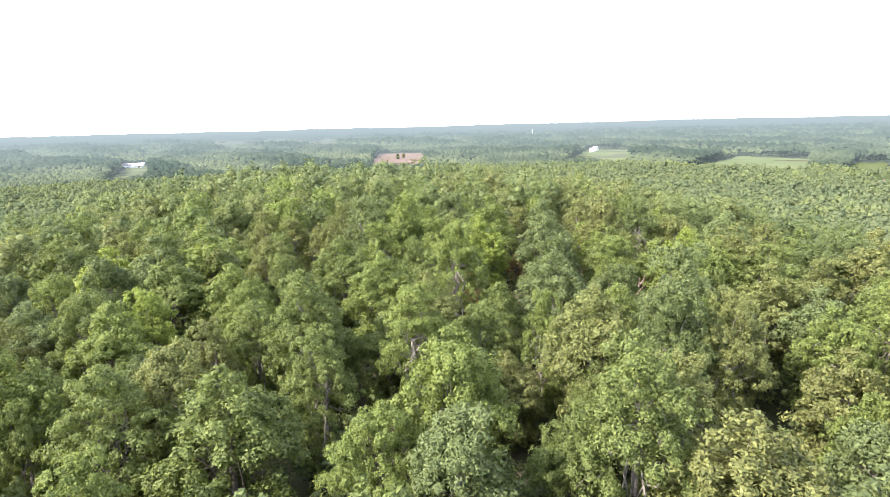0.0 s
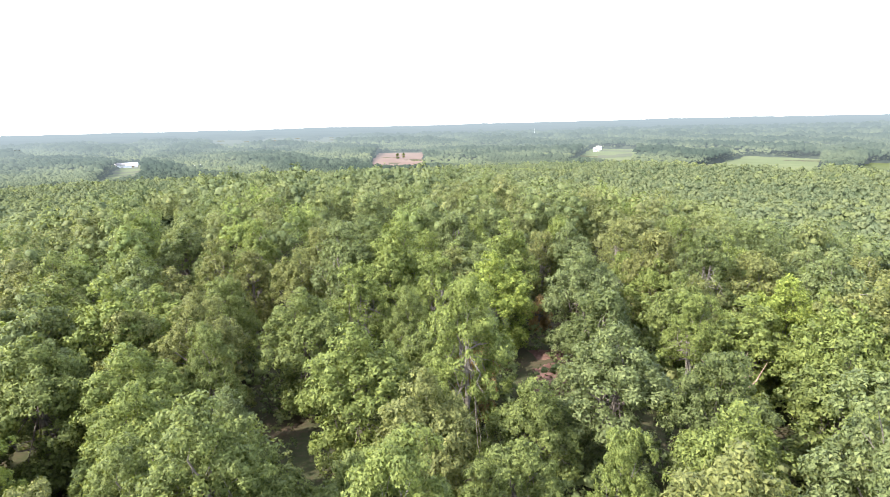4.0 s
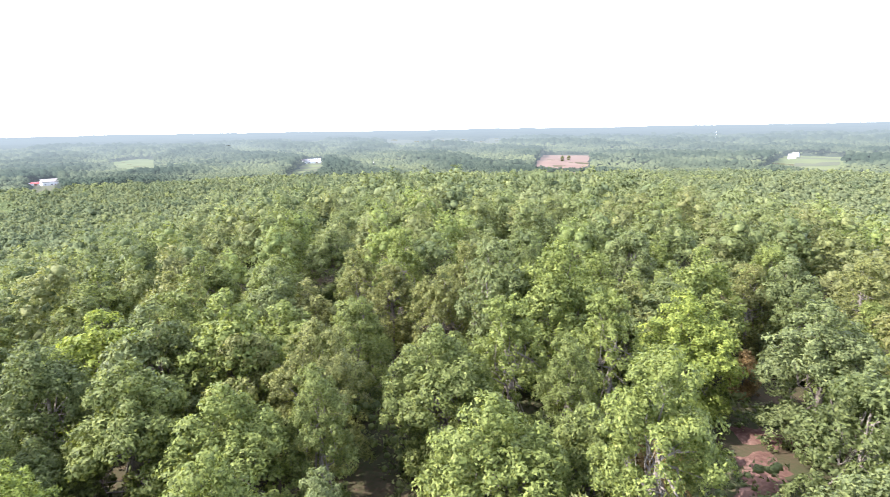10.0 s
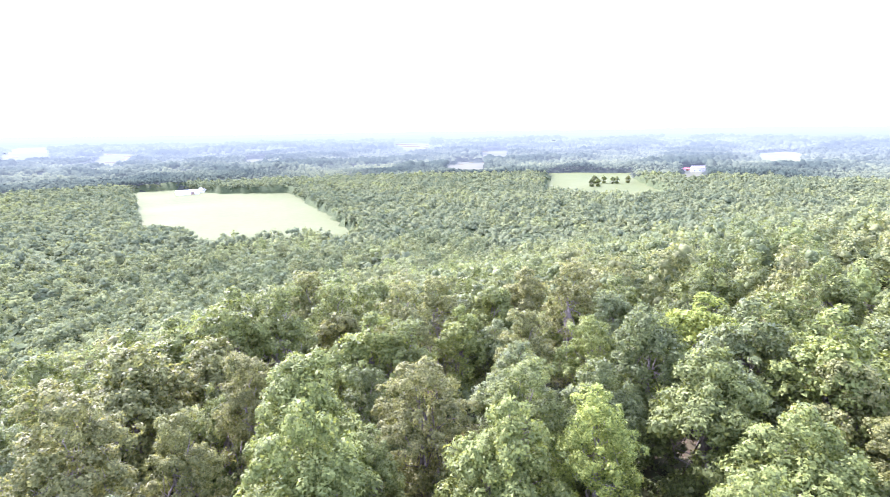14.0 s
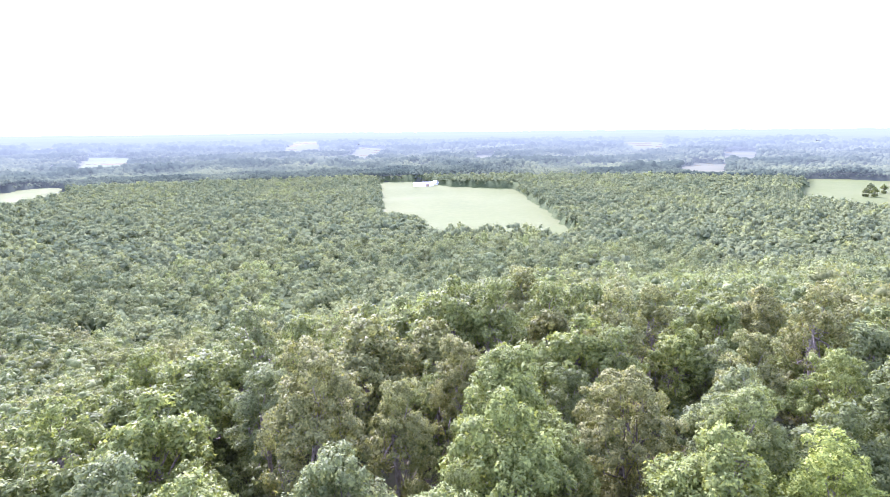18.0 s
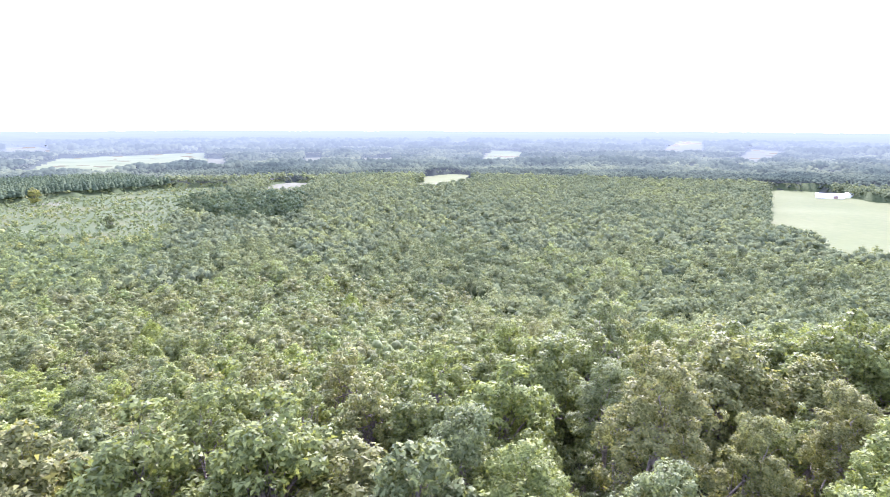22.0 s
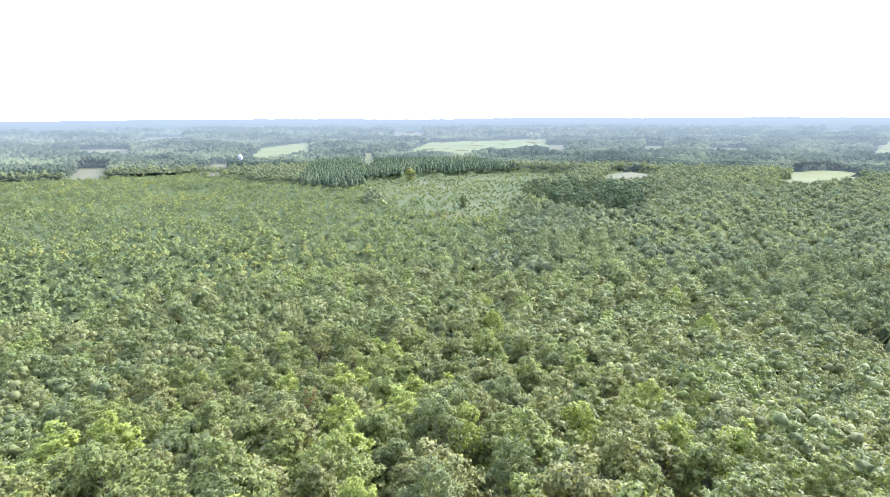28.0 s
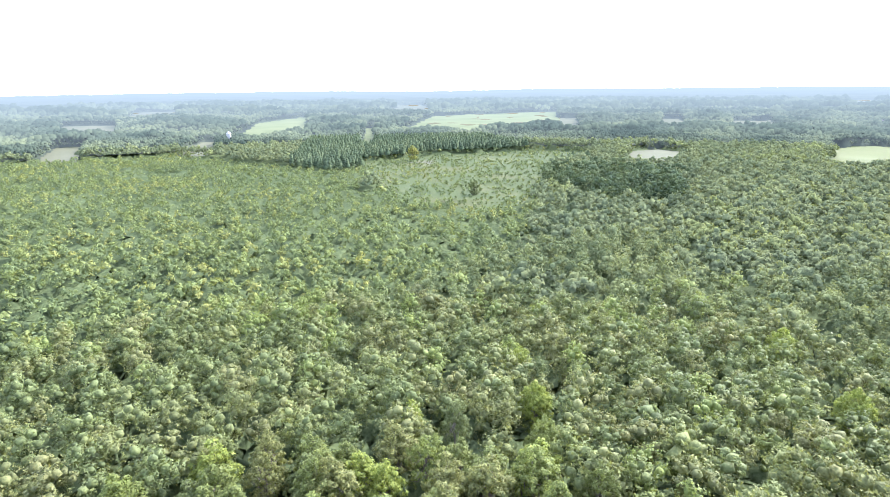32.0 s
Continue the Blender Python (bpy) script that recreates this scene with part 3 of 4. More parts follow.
# ---- near trees, one by one ----
def near_tree(name, label, seed, height, radius, tufts, per_tuft, leaf, mat, wood, depth=0.56):
    """A broad-leaved tree: an Empty at its base, a trunk with limbs, a crown of tufts of leaves."""
    r = np.random.RandomState(seed)
    base = new(name)
    base.empty_display_size = 0.5
    lobes = lobes_of(r, height - radius * 0.22, radius, 24, depth)
    lean = r.normal(size=2) * 0.4
    pts = [(lean[0] * k * k, lean[1] * k * k, height * 0.62 * k) for k in (0, 0.03, 0.3, 0.6, 0.85, 1.0)]
    g = height * 0.013
    v, f = tube(pts, [g * 1.7, g * 1.2, g, g * 0.8, g * 0.6, g * 0.35], 7)
    vs, fs = [v], list(f)
    n = len(v)
    for x, y, z, q in lobes[::2]:
        start = r.uniform(0.4, 0.95)
        s = np.array([lean[0] * start ** 2, lean[1] * start ** 2, height * 0.62 * start])
        e = np.array([x, y, z - q * 0.2])
        bend, bow = r.normal(size=3) * 0.35, np.array([0, 0, -0.5])
        mid = s + (e - s) * 0.4 + bend + bow
        limbs = [([s, mid, s + (e - s) * 0.75 - bend * 0.6, e], [g * 0.42, g * 0.3, g * 0.18, g * 0.07])]
        for _ in range(2):
            tip = e + unit(r.normal(size=3)) * q * 0.8
            limbs.append(([mid, (mid + tip) / 2 + r.normal(size=3) * 0.3, tip], [g * 0.17, g * 0.11, g * 0.04]))
        for points, radii in limbs:
            v, f = tube(points, radii, 4)
            vs.append(v)
            fs += [tuple(i + n for i in q4) for q4 in f]
            n += len(v)
    sheet("trunk", np.concatenate(vs), fs, wood, base, smooth=True)
    p, way = crown_points(r, lobes, tufts)
    c, normal, out = tuft_leaves(r, p, way, per_tuft, 0.42)
    v, f = triangles_mesh(r, c, normal, leaf)
    sheet("crown", v, f, mat, base, smooth=True, normals=np.repeat(unit(normal * 0.8 + out * 0.35), 3, 0))
    return tagged(base, label, "tree", "hilltop trees")


OAK_LABEL = "green oak with a dense uneven leafy crown"
SIZES = ((13.6, 3.7), (12.2, 3.1), (14.6, 3.9), (11.2, 2.8), (13.2, 3.3), (10.6, 3.0), (15.2, 3.4), (9.8, 2.5))
FINE = [near_tree("oak_tree", OAK_LABEL, 100 + k, h, q, 470, 84, 0.128, oak_leaves, bark if k % 3 else pale_bark) for k, (h, q) in enumerate(SIZES)]
KINDS = [near_tree("oak_tree", OAK_LABEL, 100 + k, h, q, 380, 50, 0.168, oak_leaves, bark if k % 3 else pale_bark) for k, (h, q) in enumerate(SIZES)]

COARSE = [near_tree("young_oak_tree", OAK_LABEL, 100 + k, h, q, 260, 44, 0.20, oak_leaves, bark) for k, (h, q) in enumerate(SIZES)]

TONES = {"deep": (0.084, 0.102, 0.036), "green": (0.106, 0.126, 0.038), "fresh": (0.122, 0.146, 0.040), "lime": (0.158, 0.190, 0.040), "olive": (0.126, 0.134, 0.046),
         "dry": (0.126, 0.130, 0.045), "pale": (0.106, 0.126, 0.050), "bronze": (0.165, 0.112, 0.048), "golden": (0.185, 0.190, 0.050)}
USUAL = ("deep", "green", "green", "fresh", "olive", "olive", "green", "olive", "pale", "fresh", "green", "dry")
TONE_WORDS = {"deep": "dark green oak", "green": "green oak", "fresh": "fresh green hickory", "lime": "bright yellow-green tree", "olive": "olive green oak",
              "dry": "brownish green oak", "pale": "pale grey-green oak", "bronze": "bronze-leaved tree", "golden": "golden yellow tree"}


def plant(x, y, height, radius, tone, turn, fine):
    """One near tree, from the prototype whose shape comes closest."""
    k = min(range(len(SIZES)), key=lambda q: abs(SIZES[q][1] / SIZES[q][0] - radius / height))
    h, q = SIZES[k]
    m = Matrix.LocRotScale((x, y, float(land(x, y)) - 0.1), Euler((0, 0, turn)), (radius / q, radius / q, height / h))
    tree = copy_thing({2: FINE, 1: KINDS, 0: COARSE}[int(fine)][k], m)
    tree["label"] = TONE_WORDS[tone] + " with a dense uneven leafy crown"
    for part in tree.children:
        if part.name.startswith("crown"):
            part.color = (*TONES[tone], 1)
    return tree


def dead_tree(x, y, height):
    """A bare broken trunk with a few forked limbs."""
    r = np.random.RandomState(7)
    base = new("dead_tree")
    base.matrix_basis = pose(x, y, float(land(x, y)) - 0.1)
    spine = [(0, 0, 0), (0.1, 0.05, height * 0.35), (0.0, -0.1, height * 0.7), (0.15, -0.1, height)]
    v, f = tube(spine, [0.2, 0.16, 0.11, 0.03], 7)
    sheet("trunk", v, f, dead_bark, base, smooth=True)
    for k, z in enumerate((0.62, 0.7, 0.8, 0.88)):
        a = k * 2.2 + 0.4
        start = np.array([0.05, -0.05, height * z])
        reach = height * (1.02 - z) * 0.75 + 0.5
        tip = start + np.array([math.cos(a) * reach, math.sin(a) * reach, reach * 0.8])
        v, f = tube([start, (start + tip) / 2 + r.normal(size=3) * 0.15, tip], [0.08, 0.05, 0.015], 5)
        sheet("branch", v, f, dead_bark, base, smooth=True)
    return tagged(base, "bare reddish dead tree with broken limbs among oaks", "tree", "hilltop trees")


# trees that stand out: place, height, crown radius, tone
MARKED = []


def marked(x, y, height, radius, tone):
    MARKED.append((x, y, radius))
    plant(x, y, height, radius, tone, x * 1.7 + y, 2)


marked(-5.4, 25.2, 12.6, 4.3, "fresh")
marked(10.9, 23.9, 12.6, 4.3, "pale")
marked(-19.4, 23.9, 12.0, 4.1, "fresh")
marked(-15.6, 26.5, 12.6, 2.4, "green")
marked(5.3, 44.8, 12.6, 4.3, "lime")
marked(4.5, 71.1, 12.6, 3.4, "fresh")
marked(13.7, 43.0, 13.2, 4.3, "pale")
marked(-15.1, 49.2, 13.2, 3.6, "olive")
marked(-33.9, 64.3, 12.6, 4.3, "deep")
marked(-7.6, 55.4, 13.9, 1.7, "deep")
marked(16.6, 68.2, 12.6, 3.2, "fresh")
marked(-19.7, 40.1, 12.6, 3.2, "green")
marked(-10.7, 33.5, 12.6, 4.2, "green")
marked(-32.9, 49.8, 12.6, 3.9, "green")
marked(19.1, 30.9, 12.6, 2.9, "fresh")
marked(2.9, 33.1, 11.3, 3.0, "pale")
marked(-2.7, 35.6, 12.0, 2.4, "green")
marked(-35.7, 41.1, 12.6, 3.6, "olive")
marked(-20.1, -12.3, 11.3, 3.9, "fresh")
marked(-21.5, -6.5, 12.6, 3.2, "pale")
marked(-23.5, 10.4, 12.6, 3.6, "fresh")
marked(-23.5, 15.2, 12.6, 2.8, "lime")
marked(-31.1, 1.2, 13.9, 3.5, "fresh")
marked(-30.2, 7.8, 13.2, 3.5, "dry")
marked(-20.6, -16.5, 12.6, 3.0, "pale")
marked(-28.6, -4.8, 12.6, 2.4, "olive")
marked(-35.6, 21.9, 12.6, 3.3, "fresh")
marked(-22.4, -0.9, 10.7, 1.6, "green")
marked(-32.9, -14.6, 12.6, 2.9, "pale")
marked(-38.9, 18.0, 12.6, 2.9, "olive")
marked(-59.1, 26.8, 13.2, 4.0, "dry")
marked(-11.2, -1.2, 12.6, 4.3, "green")
marked(1.2, -5.4, 12.6, 3.1, "pale")
marked(27.7, 34.1, 12.6, 3.5, "lime")
marked(8.1, 12.3, 12.6, 2.0, "fresh")
marked(-14.7, -7.7, 12.0, 2.5, "fresh")
marked(13.6, -7.1, 12.6, 4.2, "dry")
marked(13.3, -0.2, 12.6, 2.9, "olive")
marked(-7.4, 5.0, 12.6, 2.8, "green")
marked(16.3, 20.7, 12.6, 3.2, "deep")
marked(-54.6, -160.8, 12.4, 3.4, "lime")
marked(-50.1, -142.2, 12.4, 3.5, "lime")
marked(-109.7, -152.0, 12.9, 4.0, "lime")
marked(-100.0, -127.0, 12.9, 3.6, "lime")
marked(-52.3, -82.4, 12.0, 4.2, "lime")
marked(-73.0, -95.5, 12.4, 3.6, "fresh")
marked(-4.7, -92.0, 11.0, 1.7, "bronze")
marked(27.1, -119.1, 12.0, 3.4, "olive")
marked(-29.4, -142.6, 11.5, 2.0, "lime")
marked(-34.9, -137.3, 13.6, 2.6, "pale")
marked(-46.6, -131.0, 12.4, 3.4, "fresh")
marked(-6.1, -46.5, 12.4, 2.4, "lime")
marked(-11.9, 19.9, 10.7, 2.0, "pale")
marked(10.9, 51.3, 5.0, 1.6, "bronze")
marked(2.7, 31.6, 8.6, 2.2, "bronze")

dead_tree(19.7, 25.5, 7.6)
MARKED.append((19.7, 25.5, 0.6))


def tree_grid(spacing, reach, seed):
    r = np.random.RandomState(seed)
    n = int(reach / spacing) + 1
    m = int(n / 0.87) + 1
    i, j = np.meshgrid(np.arange(-n, n + 1), np.arange(-m, m + 1), indexing="ij")
    x = (i + 0.5 * (j % 2) + r.uniform(-0.36, 0.36, i.shape)) * spacing
    y = (j * 0.87 + r.uniform(-0.36, 0.36, i.shape)) * spacing
    x, y = x.ravel(), y.ravel()
    keep = ~open_land(x, y)
    for cx, cy, cr in GAPS:
        keep &= np.hypot(x - cx, y - cy) > cr + 2.0
    for cx, cy, cr in MARKED:
        keep &= np.hypot(x - cx, y - cy) > cr * 0.72 + 1.7
    x, y = x[keep], y[keep]
    return x, y, land(x, y), r.uniform(0, 1, x.size), r.uniform(0, 1, x.size), r.uniform(0, 1, x.size)


LINE = ((1.0, -31.0), (-0.5, 1.0), (-15.0, -68.0))       # the ground under the flight


def line_distance(x, y):
    best = None
    for (ax, ay), (bx, by) in zip(LINE, LINE[1:]):
        ux, uy = bx - ax, by - ay
        k = np.clip(((x - ax) * ux + (y - ay) * uy) / (ux * ux + uy * uy), 0, 1)
        d = np.hypot(x - ax - k * ux, y - ay - k * uy)
        best = d if best is None else np.minimum(best, d)
    return best


def south_side(x, y):
    """The south slope, where the trees are smaller and stand closer."""
    return (y < -9) & (x > y * 1.25) & (x < 30 - y * 0.35)


def slope_distance(x, y):
    """How far a place is from the stretch of the south slope that the flight looks down on."""
    return np.hypot((x + 12.0) * 0.85, np.maximum(np.abs(y + 68.0) - 36.0, 0))


small_trees = tree_grid(6.0, 225, 16)
keep = south_side(small_trees[0], small_trees[1])
small_trees = tuple(v[keep] for v in small_trees)
sd = slope_distance(small_trees[0], small_trees[1])
small_order = np.argsort(sd)
for i in small_order[:290]:
    i = int(i)
    x, y, a1, a2, a3 = (small_trees[k][i] for k in (0, 1, 3, 4, 5))
    tone = "lime" if a2 > 0.91 else USUAL[int(a2 * 97) % len(USUAL)]
    tree = plant(x, y, 10.0 + 3.8 * a1, 2.8 + 1.4 * a3, tone, a3 * 44, 0)
    tree["group"], tree["label"] = "slope trees", TONE_WORDS[tone] + " of middling size on the slope"

tx, ty, tz, ta, tb, tc = tree_grid(5.7, 130, 11)
keep = ~south_side(tx, ty)
tx, ty, tz, ta, tb, tc = (v[keep] for v in (tx, ty, tz, ta, tb, tc))
td = line_distance(tx, ty)
order = np.argsort(td + 60.0 * ((tx > 10) & (tx > (ty + 29) * 0.95 + 4)))   # the side that the flight looks over comes first
hub = np.hypot(tx + 5.0, ty - 6.0) + 100.0 * (tx > 20)           # round the place where the flight halts
finest = set(np.argsort(hub)[:40].tolist())
for i in order[:300 - len(MARKED)]:
    i = int(i)
    h, q = SIZES[int(ta[i] * len(SIZES)) % len(SIZES)]
    tone = "lime" if tb[i] > 0.975 else USUAL[int(tb[i] * 97) % len(USUAL)]
    plant(tx[i], ty[i], h * (0.84 + 0.32 * tc[i]), q * (0.86 + 0.3 * tb[i]), tone, tc[i] * 44, 2 if i in finest else 1)


def lone_tree(x, y, radius, tone):
    """A tree that stands alone in the open land of the plain."""
    tree = plant(x, y, radius * 3.0, radius, tone, x + y, 1)
    tree["label"], tree["group"] = TONE_WORDS[tone] + " standing alone by open land", "lone field trees"


# the pale ones here have haze put into their leaf colour
lone_tree(-523, 307, 3.6, "pale")
lone_tree(-520, 316, 3.2, "green")
lone_tree(-512, 321, 3.0, "pale")
lone_tree(-514, 340, 3.0, "olive")
lone_tree(-114, -540, 5.0, "golden")
lone_tree(-114, -372, 3.6, "pale")
lone_tree(-101, -567, 3.6, "green")
lone_tree(-72, 914, 3.4, "deep")
lone_tree(-65, 949, 3.2, "green")
lone_tree(-499, 290, 3.2, "deep")
lone_tree(-498, 296, 3.4, "green")
lone_tree(-512, 326, 3.0, "green")
for ob in FINE + KINDS + COARSE:
    for o in (*ob.children_recursive, ob):
        bpy.data.objects.remove(o)


# ---- the woods beyond, joined ----
SPIRE = ((0.0, 0.0, 0.46, 0.17), (0.02, 0.0, 0.64, 0.125), (-0.01, 0.01, 0.80, 0.085), (0.0, 0.0, 0.93, 0.045))     # a conifer's crown


def wood(name, label, trees, tufts, per_tuft, size, mat, seed, height=(10.5, 15.0), slim=0.29, lobes=9, depth=0.4, shift=0.0, spread=0.055, sides=5, full=0.92, under=True, spire=False, lift=0.0):
    """Many trees in one mesh: lumpy crowns, ragged with loose sprays of leaves."""
    x, y, z, a1, a2, a3 = trees
    tall = (height[0] + height[1]) / 2
    vs, fs, ns, tint, total = [], [], [], [], 0
    pick = (a1 * 12).astype(int) % 12
    for k in range(12):
        ids = np.nonzero(pick == k)[0]
        if not len(ids):
            continue
        q = np.random.RandomState(seed * 50 + k)
        crown = [(a, b, c, d * q.uniform(0.8, 1.2)) for a, b, c, d in SPIRE] if spire else lobes_of(q, 0.93, slim * q.uniform(0.72, 1.25), lobes, depth, under)
        v, f, n = lump_mesh(q, [(a, b, c, d * full) for a, b, c, d in crown], sides)
        if tufts:
            p, way = crown_points(q, crown, tufts)
            if per_tuft > 1:
                p, own, way = tuft_leaves(q, p, way, per_tuft, spread)
            else:
                own = unit(way + np.array([0, 0, 0.2]) + q.normal(size=way.shape) * 0.35)
            v2, f2 = triangles_mesh(q, p, own, size / tall)
            v, f = np.concatenate([v, v2]), np.concatenate([f, f2 + len(v)])
            n = np.concatenate([n, np.repeat(unit(own * 0.4 + way * 0.8), 3, 0)])
        n = unit(n + np.array([0, 0, lift]))                # far crowns' normals are bent to the sky to soften their shading
        h = height[0] + (height[1] - height[0]) * a2[ids]
        turn = a3[ids] * 2 * math.pi
        ca, sa = np.cos(turn)[:, None], np.sin(turn)[:, None]
        px, py = v[None, :, 0] * ca - v[None, :, 1] * sa, v[None, :, 0] * sa + v[None, :, 1] * ca
        nx, ny = n[None, :, 0] * ca - n[None, :, 1] * sa, n[None, :, 0] * sa + n[None, :, 1] * ca
        hh = h[:, None]
        vs.append(np.stack([px * hh + x[ids][:, None], py * hh + y[ids][:, None], v[None, :, 2] * hh + z[ids][:, None]], -1).reshape(-1, 3))
        ns.append(np.stack([nx, ny, np.broadcast_to(n[None, :, 2], nx.shape)], -1).reshape(-1, 3))
        fs.append((f[None] + (np.arange(len(ids)) * len(v))[:, None, None]).reshape(-1, 3) + total)
        total += len(ids) * len(v)
        tint.append(np.repeat(np.clip((a1[ids] * 12) % 1 + shift + swell(x[ids], y[ids], 150, 17) * 0.24, 0, 1), len(v)))
    ob = sheet(name, np.concatenate(vs), np.concatenate(fs), mat, tint=np.concatenate(tint), smooth=True, normals=np.concatenate(ns))
    return tagged(ob, label, "woodland", kind="stuff")


def tree_grid_open(spacing, reach, seed):
    r = np.random.RandomState(seed)
    n = int(reach * 2 / spacing)
    x, y = r.uniform(-reach, reach, n * n), r.uniform(-reach, reach, n * n)
    return x, y, land(x, y), r.uniform(0, 1, x.size), r.uniform(0, 1, x.size), r.uniform(0, 1, x.size)


def chosen(trees, mask):
    return tuple(v[mask] for v in trees)


def in_sight(x, y):
    """The side of the hill that the flight looks over."""
    h = np.degrees(np.arctan2(-x, y)) % 360
    return (h < 210) | (h > 312)


rest = order[300 - len(MARKED):]
hill = tuple(v[rest] for v in (tx, ty, tz, ta, tb, tc))
wood("oak_wood", "dense green oak wood on the hill", chosen(hill, (td[rest] < 105) & (in_sight(hill[0], hill[1]) | (td[rest] < 45))), 150, 13, 0.25, wood_leaves, 21, height=(10.0, 15.5), slim=0.25, depth=0.46, lobes=12, full=0.58)
tail = small_order[290:]
wood("slope_thicket", "close green wood of smaller trees on the slope", tuple(v[tail[sd[tail] < 105]] for v in small_trees), 80, 8, 0.33, wood_leaves, 28, height=(10.0, 13.6), slim=0.30, depth=0.45, lobes=8, full=0.6)

def edge_of_slope(x, y):
    """How far out the slope's wood reaches before the plain's begins."""
    return 250.0 + 38.0 * swell(x, y, 70, 33)


mid = tree_grid(6.8, 320, 12)
md, mr = line_distance(mid[0], mid[1]), np.hypot(mid[0], mid[1])
seen = in_sight(mid[0], mid[1])
young = inside(YOUNG_STAND, mid[0], mid[1])
south = south_side(mid[0], mid[1])
beyond = np.where(south, slope_distance(mid[0], mid[1]) >= 105, (md >= 105) | (np.maximum(np.abs(mid[0]), np.abs(mid[1])) > 128))
wood("slope_wood", "dense green mixed wood down the slope", chosen(mid, beyond & (mr < edge_of_slope(mid[0], mid[1])) & seen & ~young), 64, 6, 0.46, slope_leaves, 22,
     height=(10.5, 15.0), slim=0.29, lobes=8, depth=0.4, full=0.58, sides=4, spread=0.05, lift=0.5)


# ---- added filler sheet that closes the gaps between the crowns ----
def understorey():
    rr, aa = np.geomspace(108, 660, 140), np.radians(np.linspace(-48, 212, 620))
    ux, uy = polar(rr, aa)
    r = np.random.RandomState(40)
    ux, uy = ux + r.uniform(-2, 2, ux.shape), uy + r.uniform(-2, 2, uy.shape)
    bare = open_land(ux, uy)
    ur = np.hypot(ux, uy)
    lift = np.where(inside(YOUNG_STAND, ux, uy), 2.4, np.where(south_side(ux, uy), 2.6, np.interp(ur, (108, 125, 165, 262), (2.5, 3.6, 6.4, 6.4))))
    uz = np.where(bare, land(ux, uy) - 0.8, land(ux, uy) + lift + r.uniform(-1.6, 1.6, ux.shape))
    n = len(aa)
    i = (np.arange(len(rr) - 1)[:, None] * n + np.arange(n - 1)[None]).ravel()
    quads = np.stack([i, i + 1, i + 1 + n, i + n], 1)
    quads = quads[~bare.ravel()[quads].all(1)]      # the sheet comes down to the ground at the wood's edge
    ob = sheet("understorey", np.stack([ux, uy, uz], -1).reshape(-1, 3), quads, filler_leaves, tint=r.uniform(0, 1, ux.size))
    return tagged(ob, "added dark green leaf sheet that fills gaps between crowns", "woodland", kind="stuff")


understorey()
shrubs = tree_grid_open(2.2, 75, 18)
dry = np.hypot(shrubs[0] - 9.7, shrubs[1] - 39.5) < 2.8
wood("hill_undergrowth", "low green undergrowth beneath the hilltop oaks", chosen(shrubs, (line_distance(shrubs[0], shrubs[1]) < 48) & ~dry), 80, 1, 0.2, wood_leaves, 34, height=(1.4, 4.2), slim=0.4, lobes=5, depth=0.6, full=0.5, sides=4, shift=-0.2)
low = tree_grid(6.5, 760, 13)
lr, seen = np.hypot(low[0], low[1]), in_sight(low[0], low[1])
young = inside(YOUNG_STAND, low[0], low[1])
pine = inside(PINE_STAND, low[0], low[1]) & ~young
copse = inside(COPSE, low[0], low[1])
plain = ~young & ~pine & ~copse & seen & (lr >= edge_of_slope(low[0], low[1]))
wood("plain_wood", "broad green woodland over the plain", chosen(low, plain & (lr < 645)), 56, 1, 0.95, hazy_plain_leaves, 23, height=(8.5, 13.0), lobes=5, slim=0.38, full=0.74, sides=4, depth=0.36, under=False, lift=0.7)
conifers = tree_grid(4.8, 760, 41)
wood("pine_plantation", "even dark green pine plantation", chosen(conifers, inside(PINE_STAND, conifers[0], conifers[1]) & ~inside(YOUNG_STAND, conifers[0], conifers[1])), 12, 1, 0.8, pine_needles, 24, height=(9.5, 11.5), spire=True, sides=4, full=1.3, lift=0.5)
wood("copse", "dark copse of taller trees beside the clearing", chosen(low, copse), 110, 1, 0.8, pine_needles, 25, height=(10, 19), shift=0.0, lobes=7, full=0.62, sides=4)
small = tree_grid_open(3.5, 620, 14)
small = small[:4] + (small[4] ** 1.8 * np.where(small[1] < -290, 0.6, 1.0),) + small[5:]      # the growth is lowest towards the clearing
sm = inside(YOUNG_STAND, small[0], small[1]) & (slope_distance(small[0], small[1]) > 102)
wood("young_wood", "young light green regrowth of mixed trees", chosen(small, sm & ~open_land(small[0], small[1])), 34, 1, 0.75, young_leaves, 26, height=(4.0, 11.0), slim=0.25, lobes=3, depth=0.5, sides=4, full=0.55, under=False, lift=0.5)


def edge_trees(fields, reach):
    """Places along the borders of the open land, a little outside it."""
    r = np.random.RandomState(44)
    xs, ys = [], []
    for poly in fields:
        cx, cy = sum(p[0] for p in poly) / len(poly), sum(p[1] for p in poly) / len(poly)
        for (ax, ay), (bx, by) in zip(poly, poly[1:] + poly[:1]):
            n = max(1, int(math.hypot(bx - ax, by - ay) / 4.6))
            for k in range(n):
                x, y = ax + (bx - ax) * (k + r.uniform(0, 1)) / n, ay + (by - ay) * (k + r.uniform(0, 1)) / n
                d = math.hypot(x - cx, y - cy)
                q = r.uniform(1.0, 5.0)
                xs.append(x + (x - cx) / d * q)
                ys.append(y + (y - cy) / d * q)
    x, y = np.array(xs), np.array(ys)
    keep = (np.hypot(x, y) < reach) & ~open_land(x, y) & ~inside(YOUNG_STAND, x, y)
    x, y = x[keep], y[keep]
    return x, y, land(x, y), r.uniform(0, 1, x.size), r.uniform(0, 1, x.size), r.uniform(0, 1, x.size)


border = edge_trees([p for p in FIELDS if p[0] != CLEARING[0]], 2100)
